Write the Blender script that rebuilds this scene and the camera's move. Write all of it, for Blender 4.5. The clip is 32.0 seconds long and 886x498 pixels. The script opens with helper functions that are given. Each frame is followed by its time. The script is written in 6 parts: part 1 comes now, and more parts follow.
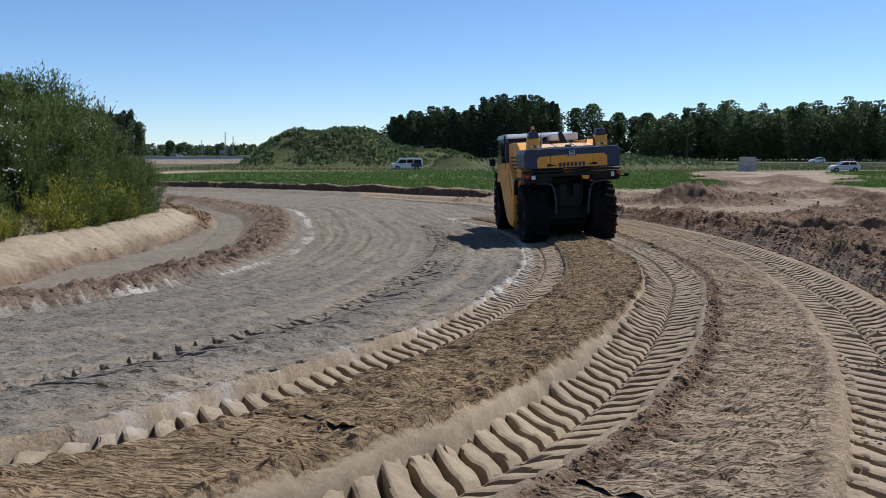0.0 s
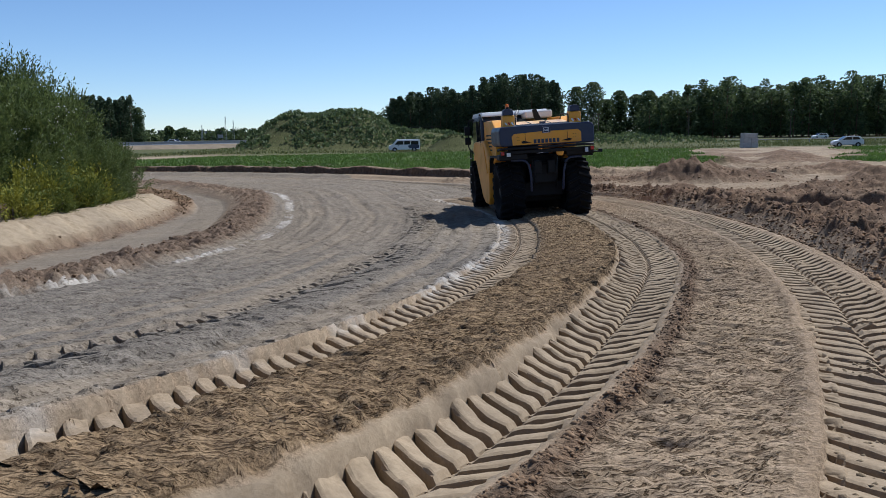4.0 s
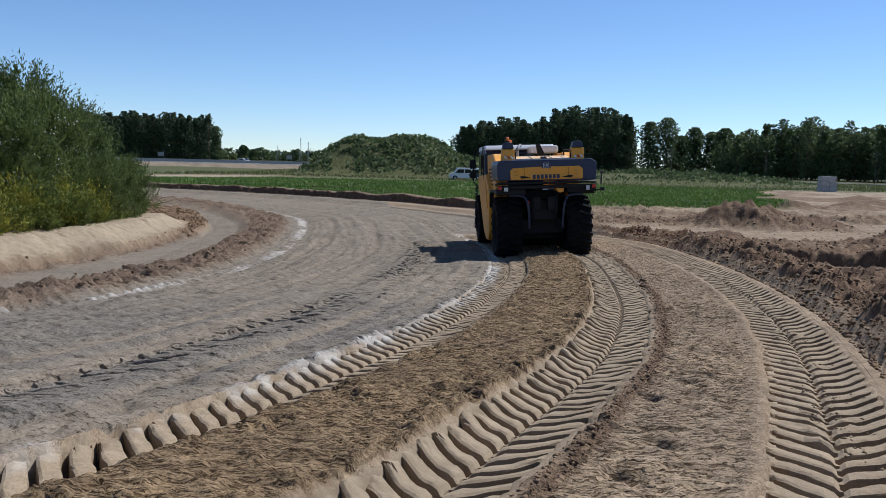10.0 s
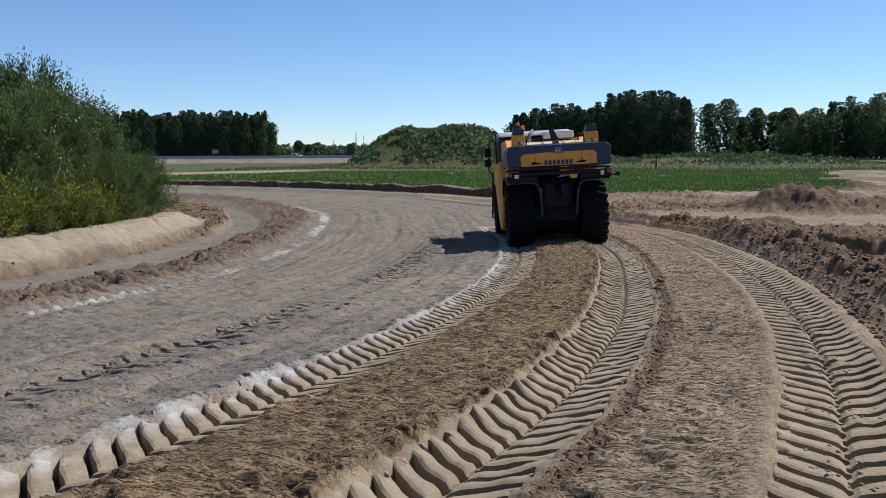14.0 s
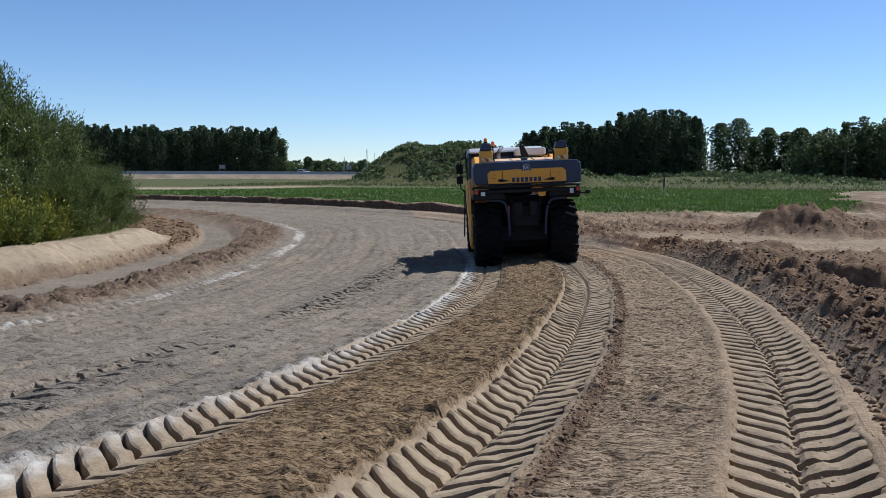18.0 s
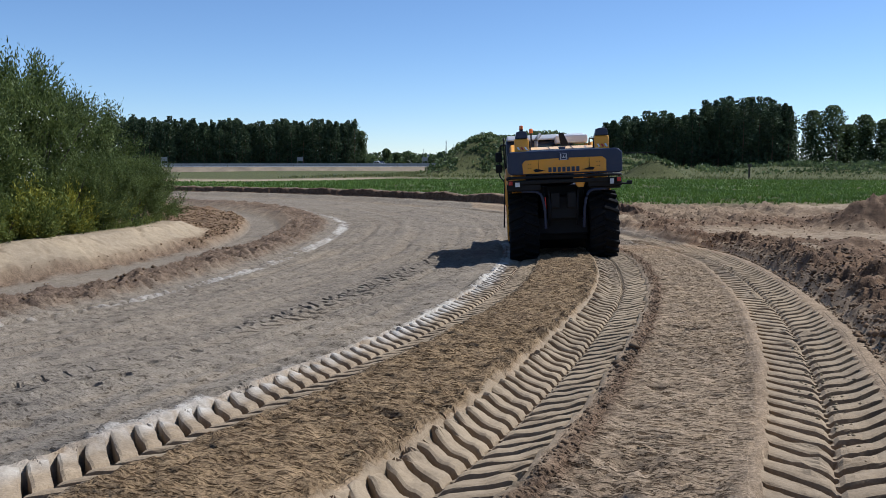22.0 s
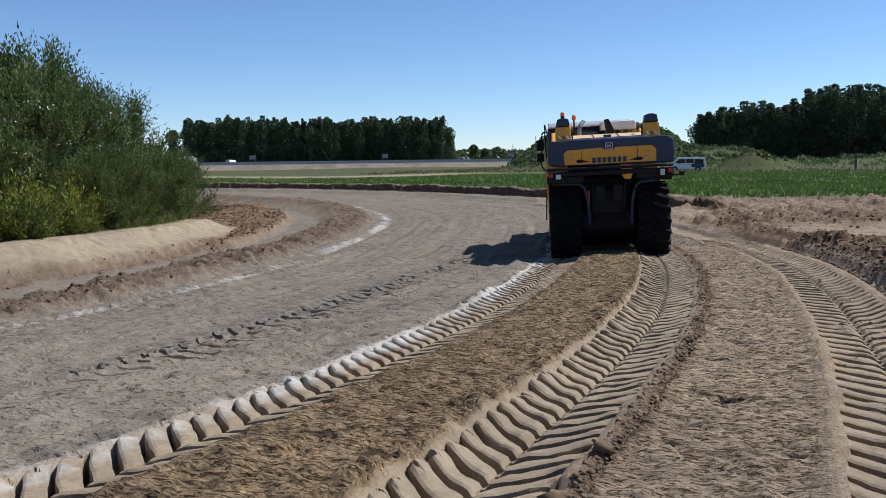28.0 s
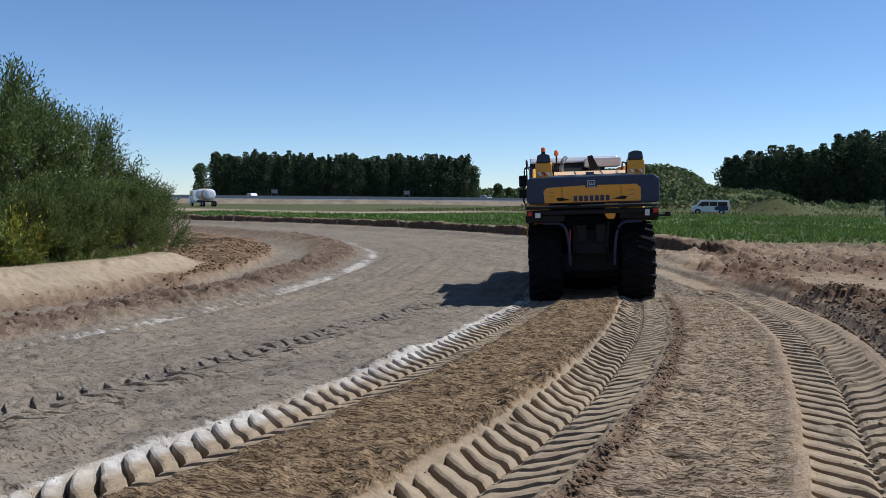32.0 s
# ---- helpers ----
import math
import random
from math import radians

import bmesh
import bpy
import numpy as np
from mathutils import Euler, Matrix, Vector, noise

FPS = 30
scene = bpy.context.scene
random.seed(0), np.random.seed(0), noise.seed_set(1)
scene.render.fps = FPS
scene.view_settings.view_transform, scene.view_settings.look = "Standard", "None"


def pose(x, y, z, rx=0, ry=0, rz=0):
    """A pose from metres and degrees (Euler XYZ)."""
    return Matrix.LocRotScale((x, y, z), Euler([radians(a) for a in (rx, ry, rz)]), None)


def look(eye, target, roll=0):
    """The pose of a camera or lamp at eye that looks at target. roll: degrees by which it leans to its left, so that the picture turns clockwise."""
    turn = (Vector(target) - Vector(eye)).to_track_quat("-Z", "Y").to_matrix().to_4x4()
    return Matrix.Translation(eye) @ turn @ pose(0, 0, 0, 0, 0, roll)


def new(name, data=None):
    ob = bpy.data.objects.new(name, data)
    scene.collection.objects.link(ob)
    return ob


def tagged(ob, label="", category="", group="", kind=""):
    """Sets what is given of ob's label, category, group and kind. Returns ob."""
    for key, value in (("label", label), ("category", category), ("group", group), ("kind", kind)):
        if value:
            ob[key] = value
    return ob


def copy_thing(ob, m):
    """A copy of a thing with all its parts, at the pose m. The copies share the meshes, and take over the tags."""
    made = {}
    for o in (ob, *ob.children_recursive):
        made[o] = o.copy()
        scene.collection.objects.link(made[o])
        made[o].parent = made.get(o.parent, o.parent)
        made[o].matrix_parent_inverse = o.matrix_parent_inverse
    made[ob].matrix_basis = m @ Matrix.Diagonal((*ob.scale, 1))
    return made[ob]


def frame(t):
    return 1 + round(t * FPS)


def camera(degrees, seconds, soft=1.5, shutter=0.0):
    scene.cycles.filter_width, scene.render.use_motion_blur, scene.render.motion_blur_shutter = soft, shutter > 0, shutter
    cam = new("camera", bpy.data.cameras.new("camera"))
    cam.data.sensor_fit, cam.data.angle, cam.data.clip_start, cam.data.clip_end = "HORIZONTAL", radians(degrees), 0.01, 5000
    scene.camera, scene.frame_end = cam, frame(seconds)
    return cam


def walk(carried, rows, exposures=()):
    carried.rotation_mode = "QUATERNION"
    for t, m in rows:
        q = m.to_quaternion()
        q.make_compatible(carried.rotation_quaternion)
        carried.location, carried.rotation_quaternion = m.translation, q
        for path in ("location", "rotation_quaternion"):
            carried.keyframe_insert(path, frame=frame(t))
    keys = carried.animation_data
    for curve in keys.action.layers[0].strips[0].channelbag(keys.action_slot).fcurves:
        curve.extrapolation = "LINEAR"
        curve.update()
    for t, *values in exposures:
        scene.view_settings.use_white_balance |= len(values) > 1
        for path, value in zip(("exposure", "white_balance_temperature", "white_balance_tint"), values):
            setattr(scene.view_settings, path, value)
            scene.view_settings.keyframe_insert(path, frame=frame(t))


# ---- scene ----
cam = camera(55.7, 32.0, soft=0.7)
PATH = [
    (0, (-1.189, -2.102, 3.412), (-1.194, -0.116, 3.183), -0.0),
    (0.5, (-1.107, -1.989, 3.415), (-1.108, -0.004, 3.173), -0.3),
    (1, (-0.979, -1.866, 3.417), (-0.987, 0.119, 3.172), -0.2),
    (1.5, (-0.894, -1.806, 3.419), (-0.905, 0.178, 3.166), -0.2),
    (2, (-0.862, -1.667, 3.4), (-0.87, 0.316, 3.142), -0.4),
    (2.5, (-0.846, -1.492, 3.364), (-0.844, 0.491, 3.106), -0.5),
    (3, (-0.79, -1.395, 3.325), (-0.796, 0.588, 3.066), -0.9),
    (3.5, (-0.623, -1.13, 3.274), (-0.633, 0.851, 3.002), -0.9),
    (5.5, (-0.039, -0.156, 3.314), (-0.083, 1.825, 3.047), -0.6),
    (6, (0.075, 0.128, 3.36), (0.017, 2.11, 3.101), -0.4),
    (6.5, (0.194, 0.518, 3.328), (0.143, 2.503, 3.086), -0.2),
    (7, (0.315, 0.799, 3.334), (0.267, 2.785, 3.103), -0.1),
    (7.5, (0.513, 1.024, 3.303), (0.452, 3.009, 3.073), -0.2),
    (8, (0.73, 1.251, 3.317), (0.656, 3.236, 3.087), 0.9),
    (8.5, (0.908, 1.544, 3.278), (0.811, 3.528, 3.045), 0.8),
    (9, (1.063, 1.862, 3.302), (0.931, 3.847, 3.098), 1.7),
    (9.5, (1.252, 2.146, 3.259), (1.095, 4.128, 3.051), 1.5),
    (10, (1.488, 2.423, 3.296), (1.311, 4.404, 3.09), 1.5),
    (10.5, (1.628, 2.641, 3.24), (1.451, 4.622, 3.025), 1.5),
    (11, (1.78, 2.986, 3.252), (1.594, 4.966, 3.035), 1.5),
    (11.5, (1.94, 3.279, 3.215), (1.741, 5.256, 2.988), 1.3),
    (12, (2.099, 3.541, 3.243), (1.871, 5.514, 3.008), 1.3),
    (12.5, (2.164, 3.864, 3.215), (1.848, 5.825, 2.977), 0.7),
    (13, (2.239, 4.197, 3.231), (1.908, 6.156, 2.999), 0.2),
    (13.5, (2.407, 4.554, 3.194), (2.083, 6.513, 2.959), -0.4),
    (14, (2.544, 4.857, 3.218), (2.229, 6.818, 2.988), -0.2),
    (14.5, (2.571, 5.244, 3.193), (2.261, 7.209, 2.984), -0.3),
    (15, (2.62, 5.538, 3.188), (2.338, 7.508, 2.989), -0.5),
    (15.5, (2.782, 5.864, 3.186), (2.48, 7.832, 2.996), -0.6),
    (17.5, (3.307, 6.982, 3.153), (2.979, 8.946, 2.968), 0.1),
    (18, (3.433, 7.276, 3.137), (3.091, 9.238, 2.948), 0.3),
    (18.5, (3.509, 7.682, 3.11), (3.126, 9.637, 2.932), 0.2),
    (19, (3.634, 8.011, 3.062), (3.239, 9.963, 2.877), -0.2),
    (19.5, (3.785, 8.323, 3.096), (3.36, 10.269, 2.914), -0.3),
    (20, (3.859, 8.635, 3.049), (3.4, 10.572, 2.859), -0.3),
    (20.5, (3.921, 9.003, 3.067), (3.428, 10.932, 2.872), -0.3),
    (21, (4.001, 9.311, 3.018), (3.5, 11.237, 2.815), -0.3),
    (21.5, (4.11, 9.668, 3.039), (3.593, 11.59, 2.837), -0.0),
    (22, (4.186, 9.932, 3.018), (3.658, 11.85, 2.809), -0.0),
    (22.5, (4.246, 10.323, 3.043), (3.691, 12.236, 2.862), 1.1),
    (23, (4.331, 10.655, 2.999), (3.743, 12.558, 2.813), 0.9),
    (23.5, (4.405, 11.064, 3.016), (3.802, 12.961, 2.82), 1.1),
    (24, (4.381, 11.432, 2.985), (3.781, 13.333, 2.835), 1.3),
    (24.5, (4.285, 11.695, 2.986), (3.687, 13.596, 2.825), 1.1),
    (25, (4.278, 11.832, 2.973), (3.578, 13.691, 2.739), 0.4),
    (25.5, (4.379, 12.191, 2.995), (3.67, 14.047, 2.767), 0.1),
    (27.5, (4.628, 13.501, 2.821), (3.903, 15.352, 2.6), -0.7),
    (28, (4.674, 13.864, 2.78), (3.941, 15.712, 2.564), -0.7),
    (28.5, (4.683, 14.344, 2.791), (3.949, 16.195, 2.594), -0.8),
    (29, (4.716, 14.587, 2.773), (3.972, 16.434, 2.582), -0.9),
    (29.5, (4.8, 14.901, 2.78), (4.034, 16.744, 2.652), 0.3),
    (30, (4.842, 15.181, 2.748), (4.066, 17.02, 2.621), 0.3),
    (30.5, (4.857, 15.582, 2.72), (4.076, 17.419, 2.596), 0.5),
    (31, (4.931, 15.935, 2.673), (4.153, 17.772, 2.539), 0.5),
    (31.5, (5.06, 16.31, 2.684), (4.275, 18.146, 2.563), 0.6),
    (32, (5.082, 16.668, 2.656), (4.291, 18.5, 2.53), 0.5),
]
walk(cam, [(t, look(eye, target, roll)) for t, eye, target, roll in PATH], [(0, 0.16, 5650, 10), (1, 0.22, 5650, 10), (2, 0.25, 5650, 10), (3, 0.17, 5650, 10), (6, 0.15, 5650, 10), (20, 0.17, 5650, 10), (24.5, 0.27, 5650, 10), (26.5, 0.22, 5650, 10), (29, 0.15, 5650, 10), (32, 0.12, 5650, 10)])

# ---- light ----
SUN_ELEV, SUN_AZ = radians(53), radians(47)      # azimuth from +y towards +x
world = bpy.data.worlds.new("sky")
scene.world = world
world.use_nodes = True
wn = world.node_tree
wn.nodes.clear()
w_sky = wn.nodes.new("ShaderNodeTexSky")
w_sky.sky_type, w_sky.sun_disc = "NISHITA", False
w_sky.sun_elevation, w_sky.sun_rotation = SUN_ELEV, SUN_AZ
w_sky.altitude, w_sky.air_density, w_sky.dust_density, w_sky.ozone_density = 2200, 1.0, 0.0, 3.5
w_bg, w_out = wn.nodes.new("ShaderNodeBackground"), wn.nodes.new("ShaderNodeOutputWorld")
w_bg.inputs["Strength"].default_value = 0.100
wn.links.new(w_sky.outputs[0], w_bg.inputs[0])
wn.links.new(w_bg.outputs[0], w_out.inputs[0])
sun = new("sun", bpy.data.lights.new("sun", "SUN"))
sun.data.energy, sun.data.angle, sun.data.color = 5.0, radians(0.53), (1.0, 0.95, 0.87)
sun.matrix_world = look((0, 0, 0), (-math.sin(SUN_AZ) * math.cos(SUN_ELEV), -math.cos(SUN_AZ) * math.cos(SUN_ELEV), -math.sin(SUN_ELEV)))

# ---- materials ----
def material(name, rough=0.8, metal=0.0, spec=0.5):
    m = bpy.data.materials.new(name)
    m.use_nodes = True
    b = m.node_tree.nodes["Principled BSDF"]
    b.inputs["Roughness"].default_value, b.inputs["Metallic"].default_value = rough, metal
    b.inputs["Specular IOR Level"].default_value = spec
    return m, m.node_tree, b


def node(t, kind, **values):
    n = t.nodes.new("ShaderNode" + kind)
    for k, v in values.items():
        n.inputs[k.replace("_", " ")].default_value = v
    return n


def noise_tex(t, scale, detail=4.0, rough=0.55, coords=None, dist=0.0):
    n = node(t, "TexNoise", Scale=scale, Detail=detail, Roughness=rough, Distortion=dist)
    if coords is None:
        c = t.nodes.new("ShaderNodeNewGeometry")
        coords = c.outputs["Position"]
    t.links.new(coords, n.inputs["Vector"])
    return n


def ramp(t, src, stops):
    r = t.nodes.new("ShaderNodeValToRGB")
    el = r.color_ramp.elements
    while len(el) < len(stops):
        el.new(0.5)
    for e, (p, c) in zip(el, stops):
        e.position, e.color = p, (*c, 1)
    t.links.new(src, r.inputs[0])
    return r


def mix(t, fac, a, b, mode="MIX"):
    m = t.nodes.new("ShaderNodeMix")
    m.data_type, m.blend_type = "RGBA", mode
    for sock, v in ((m.inputs[0], fac), (m.inputs[6], a), (m.inputs[7], b)):
        if isinstance(v, (int, float)):
            sock.default_value = v
        elif isinstance(v, tuple):
            sock.default_value = (*v, 1)
        else:
            t.links.new(v, sock)
    return m.outputs[2]


def bump(t, bsdf, src, strength, distance, prev=None):
    b = t.nodes.new("ShaderNodeBump")
    b.inputs["Strength"].default_value, b.inputs["Distance"].default_value = strength, distance
    t.links.new(src, b.inputs["Height"])
    if prev is not None:
        t.links.new(prev.outputs[0], b.inputs["Normal"])
    t.links.new(b.outputs[0], bsdf.inputs["Normal"])
    return b


def plain(name, color, rough=0.6, metal=0.0, vary=0.12, scale=6.0, relief=0.0, dirt=None, dirt_amount=0.0, spec=0.5):
    """Paint, metal, rubber or cloth: a base colour with mottling, optional dust in patches and fine relief."""
    m, t, b = material(name, rough, metal, spec)
    tc = t.nodes.new("ShaderNodeTexCoord")
    n = noise_tex(t, scale, 6.0, 0.6, tc.outputs["Object"])
    lo, hi = (tuple(max(0.0, c * (1 - vary)) for c in color), tuple(min(1.0, c * (1 + vary)) for c in color))
    col = ramp(t, n.outputs["Fac"], [(0.3, lo), (0.7, hi)]).outputs[0]
    if dirt:
        d = noise_tex(t, scale * 0.45, 8.0, 0.7, tc.outputs["Object"], 0.4)
        f = ramp(t, d.outputs["Fac"], [(0.45, (0, 0, 0)), (0.75, (dirt_amount,) * 3)]).outputs[0]
        col = mix(t, f, col, dirt)
        t.links.new(ramp(t, d.outputs["Fac"], [(0.45, (rough,) * 3), (0.75, (min(1, rough + 0.3),) * 3)]).outputs[0], b.inputs["Roughness"])
    t.links.new(col, b.inputs["Base Color"])
    if relief:
        bump(t, b, noise_tex(t, scale * 8, 4.0, 0.6, tc.outputs["Object"]).outputs["Fac"], 0.5, relief)
    return m


def varied(name, dark, light, rough=0.75, translucent=0.0):
    """Leaves and blades: every piece its own shade."""
    m, t, b = material(name, rough, 0.0, 0.25)
    g = t.nodes.new("ShaderNodeNewGeometry")
    r = ramp(t, g.outputs["Random Per Island"], [(0.0, dark), (0.6, tuple((a + c) / 2 for a, c in zip(dark, light))), (1.0, light)])
    big = noise_tex(t, 0.35, 3.0)
    col = mix(t, 1.0, r.outputs[0], ramp(t, big.outputs["Fac"], [(0.3, (0.62, 0.66, 0.62)), (0.7, (1.15, 1.12, 1.0))]).outputs[0], "MULTIPLY")
    t.links.new(col, b.inputs["Base Color"])
    if translucent:
        tr = t.nodes.new("ShaderNodeBsdfTranslucent")
        t.links.new(col, tr.inputs["Color"])
        ms = t.nodes.new("ShaderNodeMixShader")
        ms.inputs[0].default_value = translucent
        out = t.nodes["Material Output"]
        t.links.new(b.outputs[0], ms.inputs[1])
        t.links.new(tr.outputs[0], ms.inputs[2])
        t.links.new(ms.outputs[0], out.inputs["Surface"])
    return m

# ---- the ground: one sheet with ruts, berms, banks and mounds ----
def curve(points, step=0.6):
    """A smooth line through points (Catmull-Rom), as an array of x, y."""
    p = np.array(points, float)
    p = np.vstack([2 * p[0] - p[1], p, 2 * p[-1] - p[-2]])
    out = []
    for a, b, c, d in zip(p[:-3], p[1:-2], p[2:-1], p[3:]):
        n = max(2, int(np.linalg.norm(c - b) / step))
        u = np.linspace(0, 1, n, endpoint=False)[:, None]
        out.append(0.5 * (2 * b + (c - a) * u + (2 * a - 5 * b + 4 * c - d) * u**2 + (3 * b - a - 3 * c + d) * u**3))
    return np.vstack(out + [p[-2:-1]])


def along(line, x, y):
    """Arc length and signed distance (right is positive) of places x, y from a line."""
    seg = np.diff(line, axis=0)
    length = np.linalg.norm(seg, axis=1)
    start = np.r_[0, np.cumsum(length)[:-1]]
    best, s_out, v_out = np.full(x.shape, 1e9), np.zeros(x.shape), np.zeros(x.shape)
    for (px, py), (dx, dy), l, s in zip(line[:-1], seg, length, start):
        rx, ry = x - px, y - py
        u = np.clip((rx * dx + ry * dy) / l**2, 0, 1)
        ex, ey = rx - u * dx, ry - u * dy
        d = ex * ex + ey * ey
        near = d < best
        best = np.where(near, d, best)
        s_out = np.where(near, s + u * l, s_out)
        v_out = np.where(near, np.sqrt(d) * np.sign(rx * dy - ry * dx), v_out)
    return s_out, v_out


def smooth(a, b, x):
    u = np.clip((x - a) / (b - a), 0, 1)
    return u * u * (3 - 2 * u)


TABLE = np.random.RandomState(7).rand(256, 256).astype(np.float32)


def value_noise(x, y, size):
    """Smooth noise from -1 to 1 with features of the given size."""
    fx, fy = x / size, y / size
    ix, iy = np.floor(fx).astype(int), np.floor(fy).astype(int)
    u, v = fx - ix, fy - iy
    u, v = u * u * (3 - 2 * u), v * v * (3 - 2 * v)
    a, b = TABLE[ix % 256, iy % 256], TABLE[(ix + 1) % 256, iy % 256]
    c, d = TABLE[ix % 256, (iy + 1) % 256], TABLE[(ix + 1) % 256, (iy + 1) % 256]
    return ((a * (1 - u) + b * u) * (1 - v) + (c * (1 - u) + d * u) * v) * 2 - 1


def clods(x, y, size):
    return 0.55 * value_noise(x, y, size) + 0.3 * value_noise(x + 31, y + 17, size * 0.45) + 0.15 * value_noise(x + 7, y + 53, size * 0.2)


RUT_RIGHT = curve([(-13, -8), (-7.6, -5.2), (-4.0, -2.2), (-1.2, 1.5), (0.0, 3.8), (0.87, 6.0), (1.53, 7.97), (2.395, 10.96), (2.93, 13.97), (3.2, 16.49),
                   (3.38, 20.0), (3.43, 23.0), (3.3, 25.5), (2.98, 28.5), (2.5, 31.5), (1.85, 34.9), (1.0, 38.3)])
RUT_LEFT = curve([(-15, -5.5), (-9.0, -2.6), (-5.8, 0.05), (-3.2, 1.68), (-2.07, 3.93), (-1.26, 6.08), (-0.585, 8.03), (0.18, 11.0), (0.72, 14.0), (1.02, 16.5),
                  (1.28, 20.0), (1.28, 23.0), (1.14, 25.5), (0.84, 28.5), (0.38, 31.5), (-0.28, 34.9), (-1.1, 37.7)])
RUT_OLD = curve([(-6, -9), (-2.6, -4.2), (0.45, 0.4), (2.14, 3.9), (2.885, 5.92), (3.59, 7.94), (4.615, 11.97), (5.25, 16.0), (5.52, 20.0), (5.5, 23.0), (5.36, 26.0),
                 (5.05, 29.0), (4.35, 33.0), (3.2, 37.0), (1.7, 41.0), (-0.4, 45.5), (-3.6, 51.0), (-8.5, 57.5), (-14.5, 63), (-22, 67), (-32, 70), (-48, 72)])
BERM = curve([(-12, 2), (-9.2, 8), (-8.0, 14), (-7.6, 19), (-7.55, 24), (-7.9, 29), (-8.7, 34), (-9.7, 39), (-11.2, 43.5), (-14.4, 49.5), (-19, 55), (-25.5, 59.5), (-35, 62.5), (-50, 64)])
BANK = curve([(-15.2, 8), (-13.6, 16), (-13.1, 22), (-12.6, 27), (-12.3, 31), (-12.4, 34.5), (-13.0, 38.0), (-14.8, 41.8), (-19.4, 45.8), (-30, 49.4), (-46, 53)])


def base_height(x, y):
    cx, cy = np.clip(x, -14, 9), np.clip(y, -4, 42)
    near = 2.136 - 0.01571 * cx - 0.08856 * cy + 0.001273 * cy**2 + 0.006087 * cx * cy - 0.001409 * cx**2 - 0.00012015 * cx * cy**2
    near = near - 0.15 * smooth(28, 35.5, y) * smooth(-7, -3, x)
    near = 0.5 * (near + np.sqrt(near**2 + 0.04))
    far = smooth(38, 75, y)
    side = smooth(14, 45, np.abs(x + 1))
    k = np.maximum(far, side * smooth(5, 40, y))
    return near * (1 - k) + 0.25 * k


PITCH, PITCH_OLD, PITCH_LANE = 0.23, 0.27, 0.30
lane_dir = np.gradient(BERM, axis=0)
lane_dir /= np.linalg.norm(lane_dir, axis=1)[:, None]
LANE_LINE = BERM + np.stack([lane_dir[:, 1], -lane_dir[:, 0]], 1) * 6.38
LANE_LINE = LANE_LINE[(LANE_LINE[:, 1] > 0) & (LANE_LINE[:, 1] < 40)]


def lug_wobble(s, v):
    return 0.020 * value_noise(s, v + 5, 0.30) + 0.010 * value_noise(s + 9, v, 0.12)


def lugs(s, v, half, pitch):
    """Chevron prints of a tyre's lugs, 0 to 1: broad pillows of soil with narrow slots between, the halves staggered."""
    a = np.clip(np.abs(v) / half, 0, 1)
    bend = 0.62 * np.abs(v) + 0.35 * np.abs(v) ** 2
    phase = (s + lug_wobble(s, v) - bend + np.where(v > 0, pitch * 0.5, 0.0)) / pitch
    f = phase - np.floor(phase)
    slot = 0.31 - 0.10 * a + 0.04 * (v > 0) + 0.05 * value_noise(s, v * 0 + 20, 0.4)
    crown = 0.93 + 0.07 * smooth(0.03, 0.16, f) - 0.10 * smooth(0.25, 0.75, f) + 0.05 * value_noise(s, v, 0.09)
    bar = smooth(0.0, 0.04, f) * crown * (1 - smooth(1 - slot, 1 - slot * 0.62, f))
    return bar * (1 - smooth(1.0, 1.10, np.abs(v) / half)) * (0.70 + 0.30 * smooth(0.0, 0.14, a))


def hill(x, y, cx, cy, rx, ry, h, power=1.0):
    d = np.sqrt(((x - cx) / rx) ** 2 + ((y - cy) / ry) ** 2)
    return h * (1 - smooth(0, 1, d)) ** power


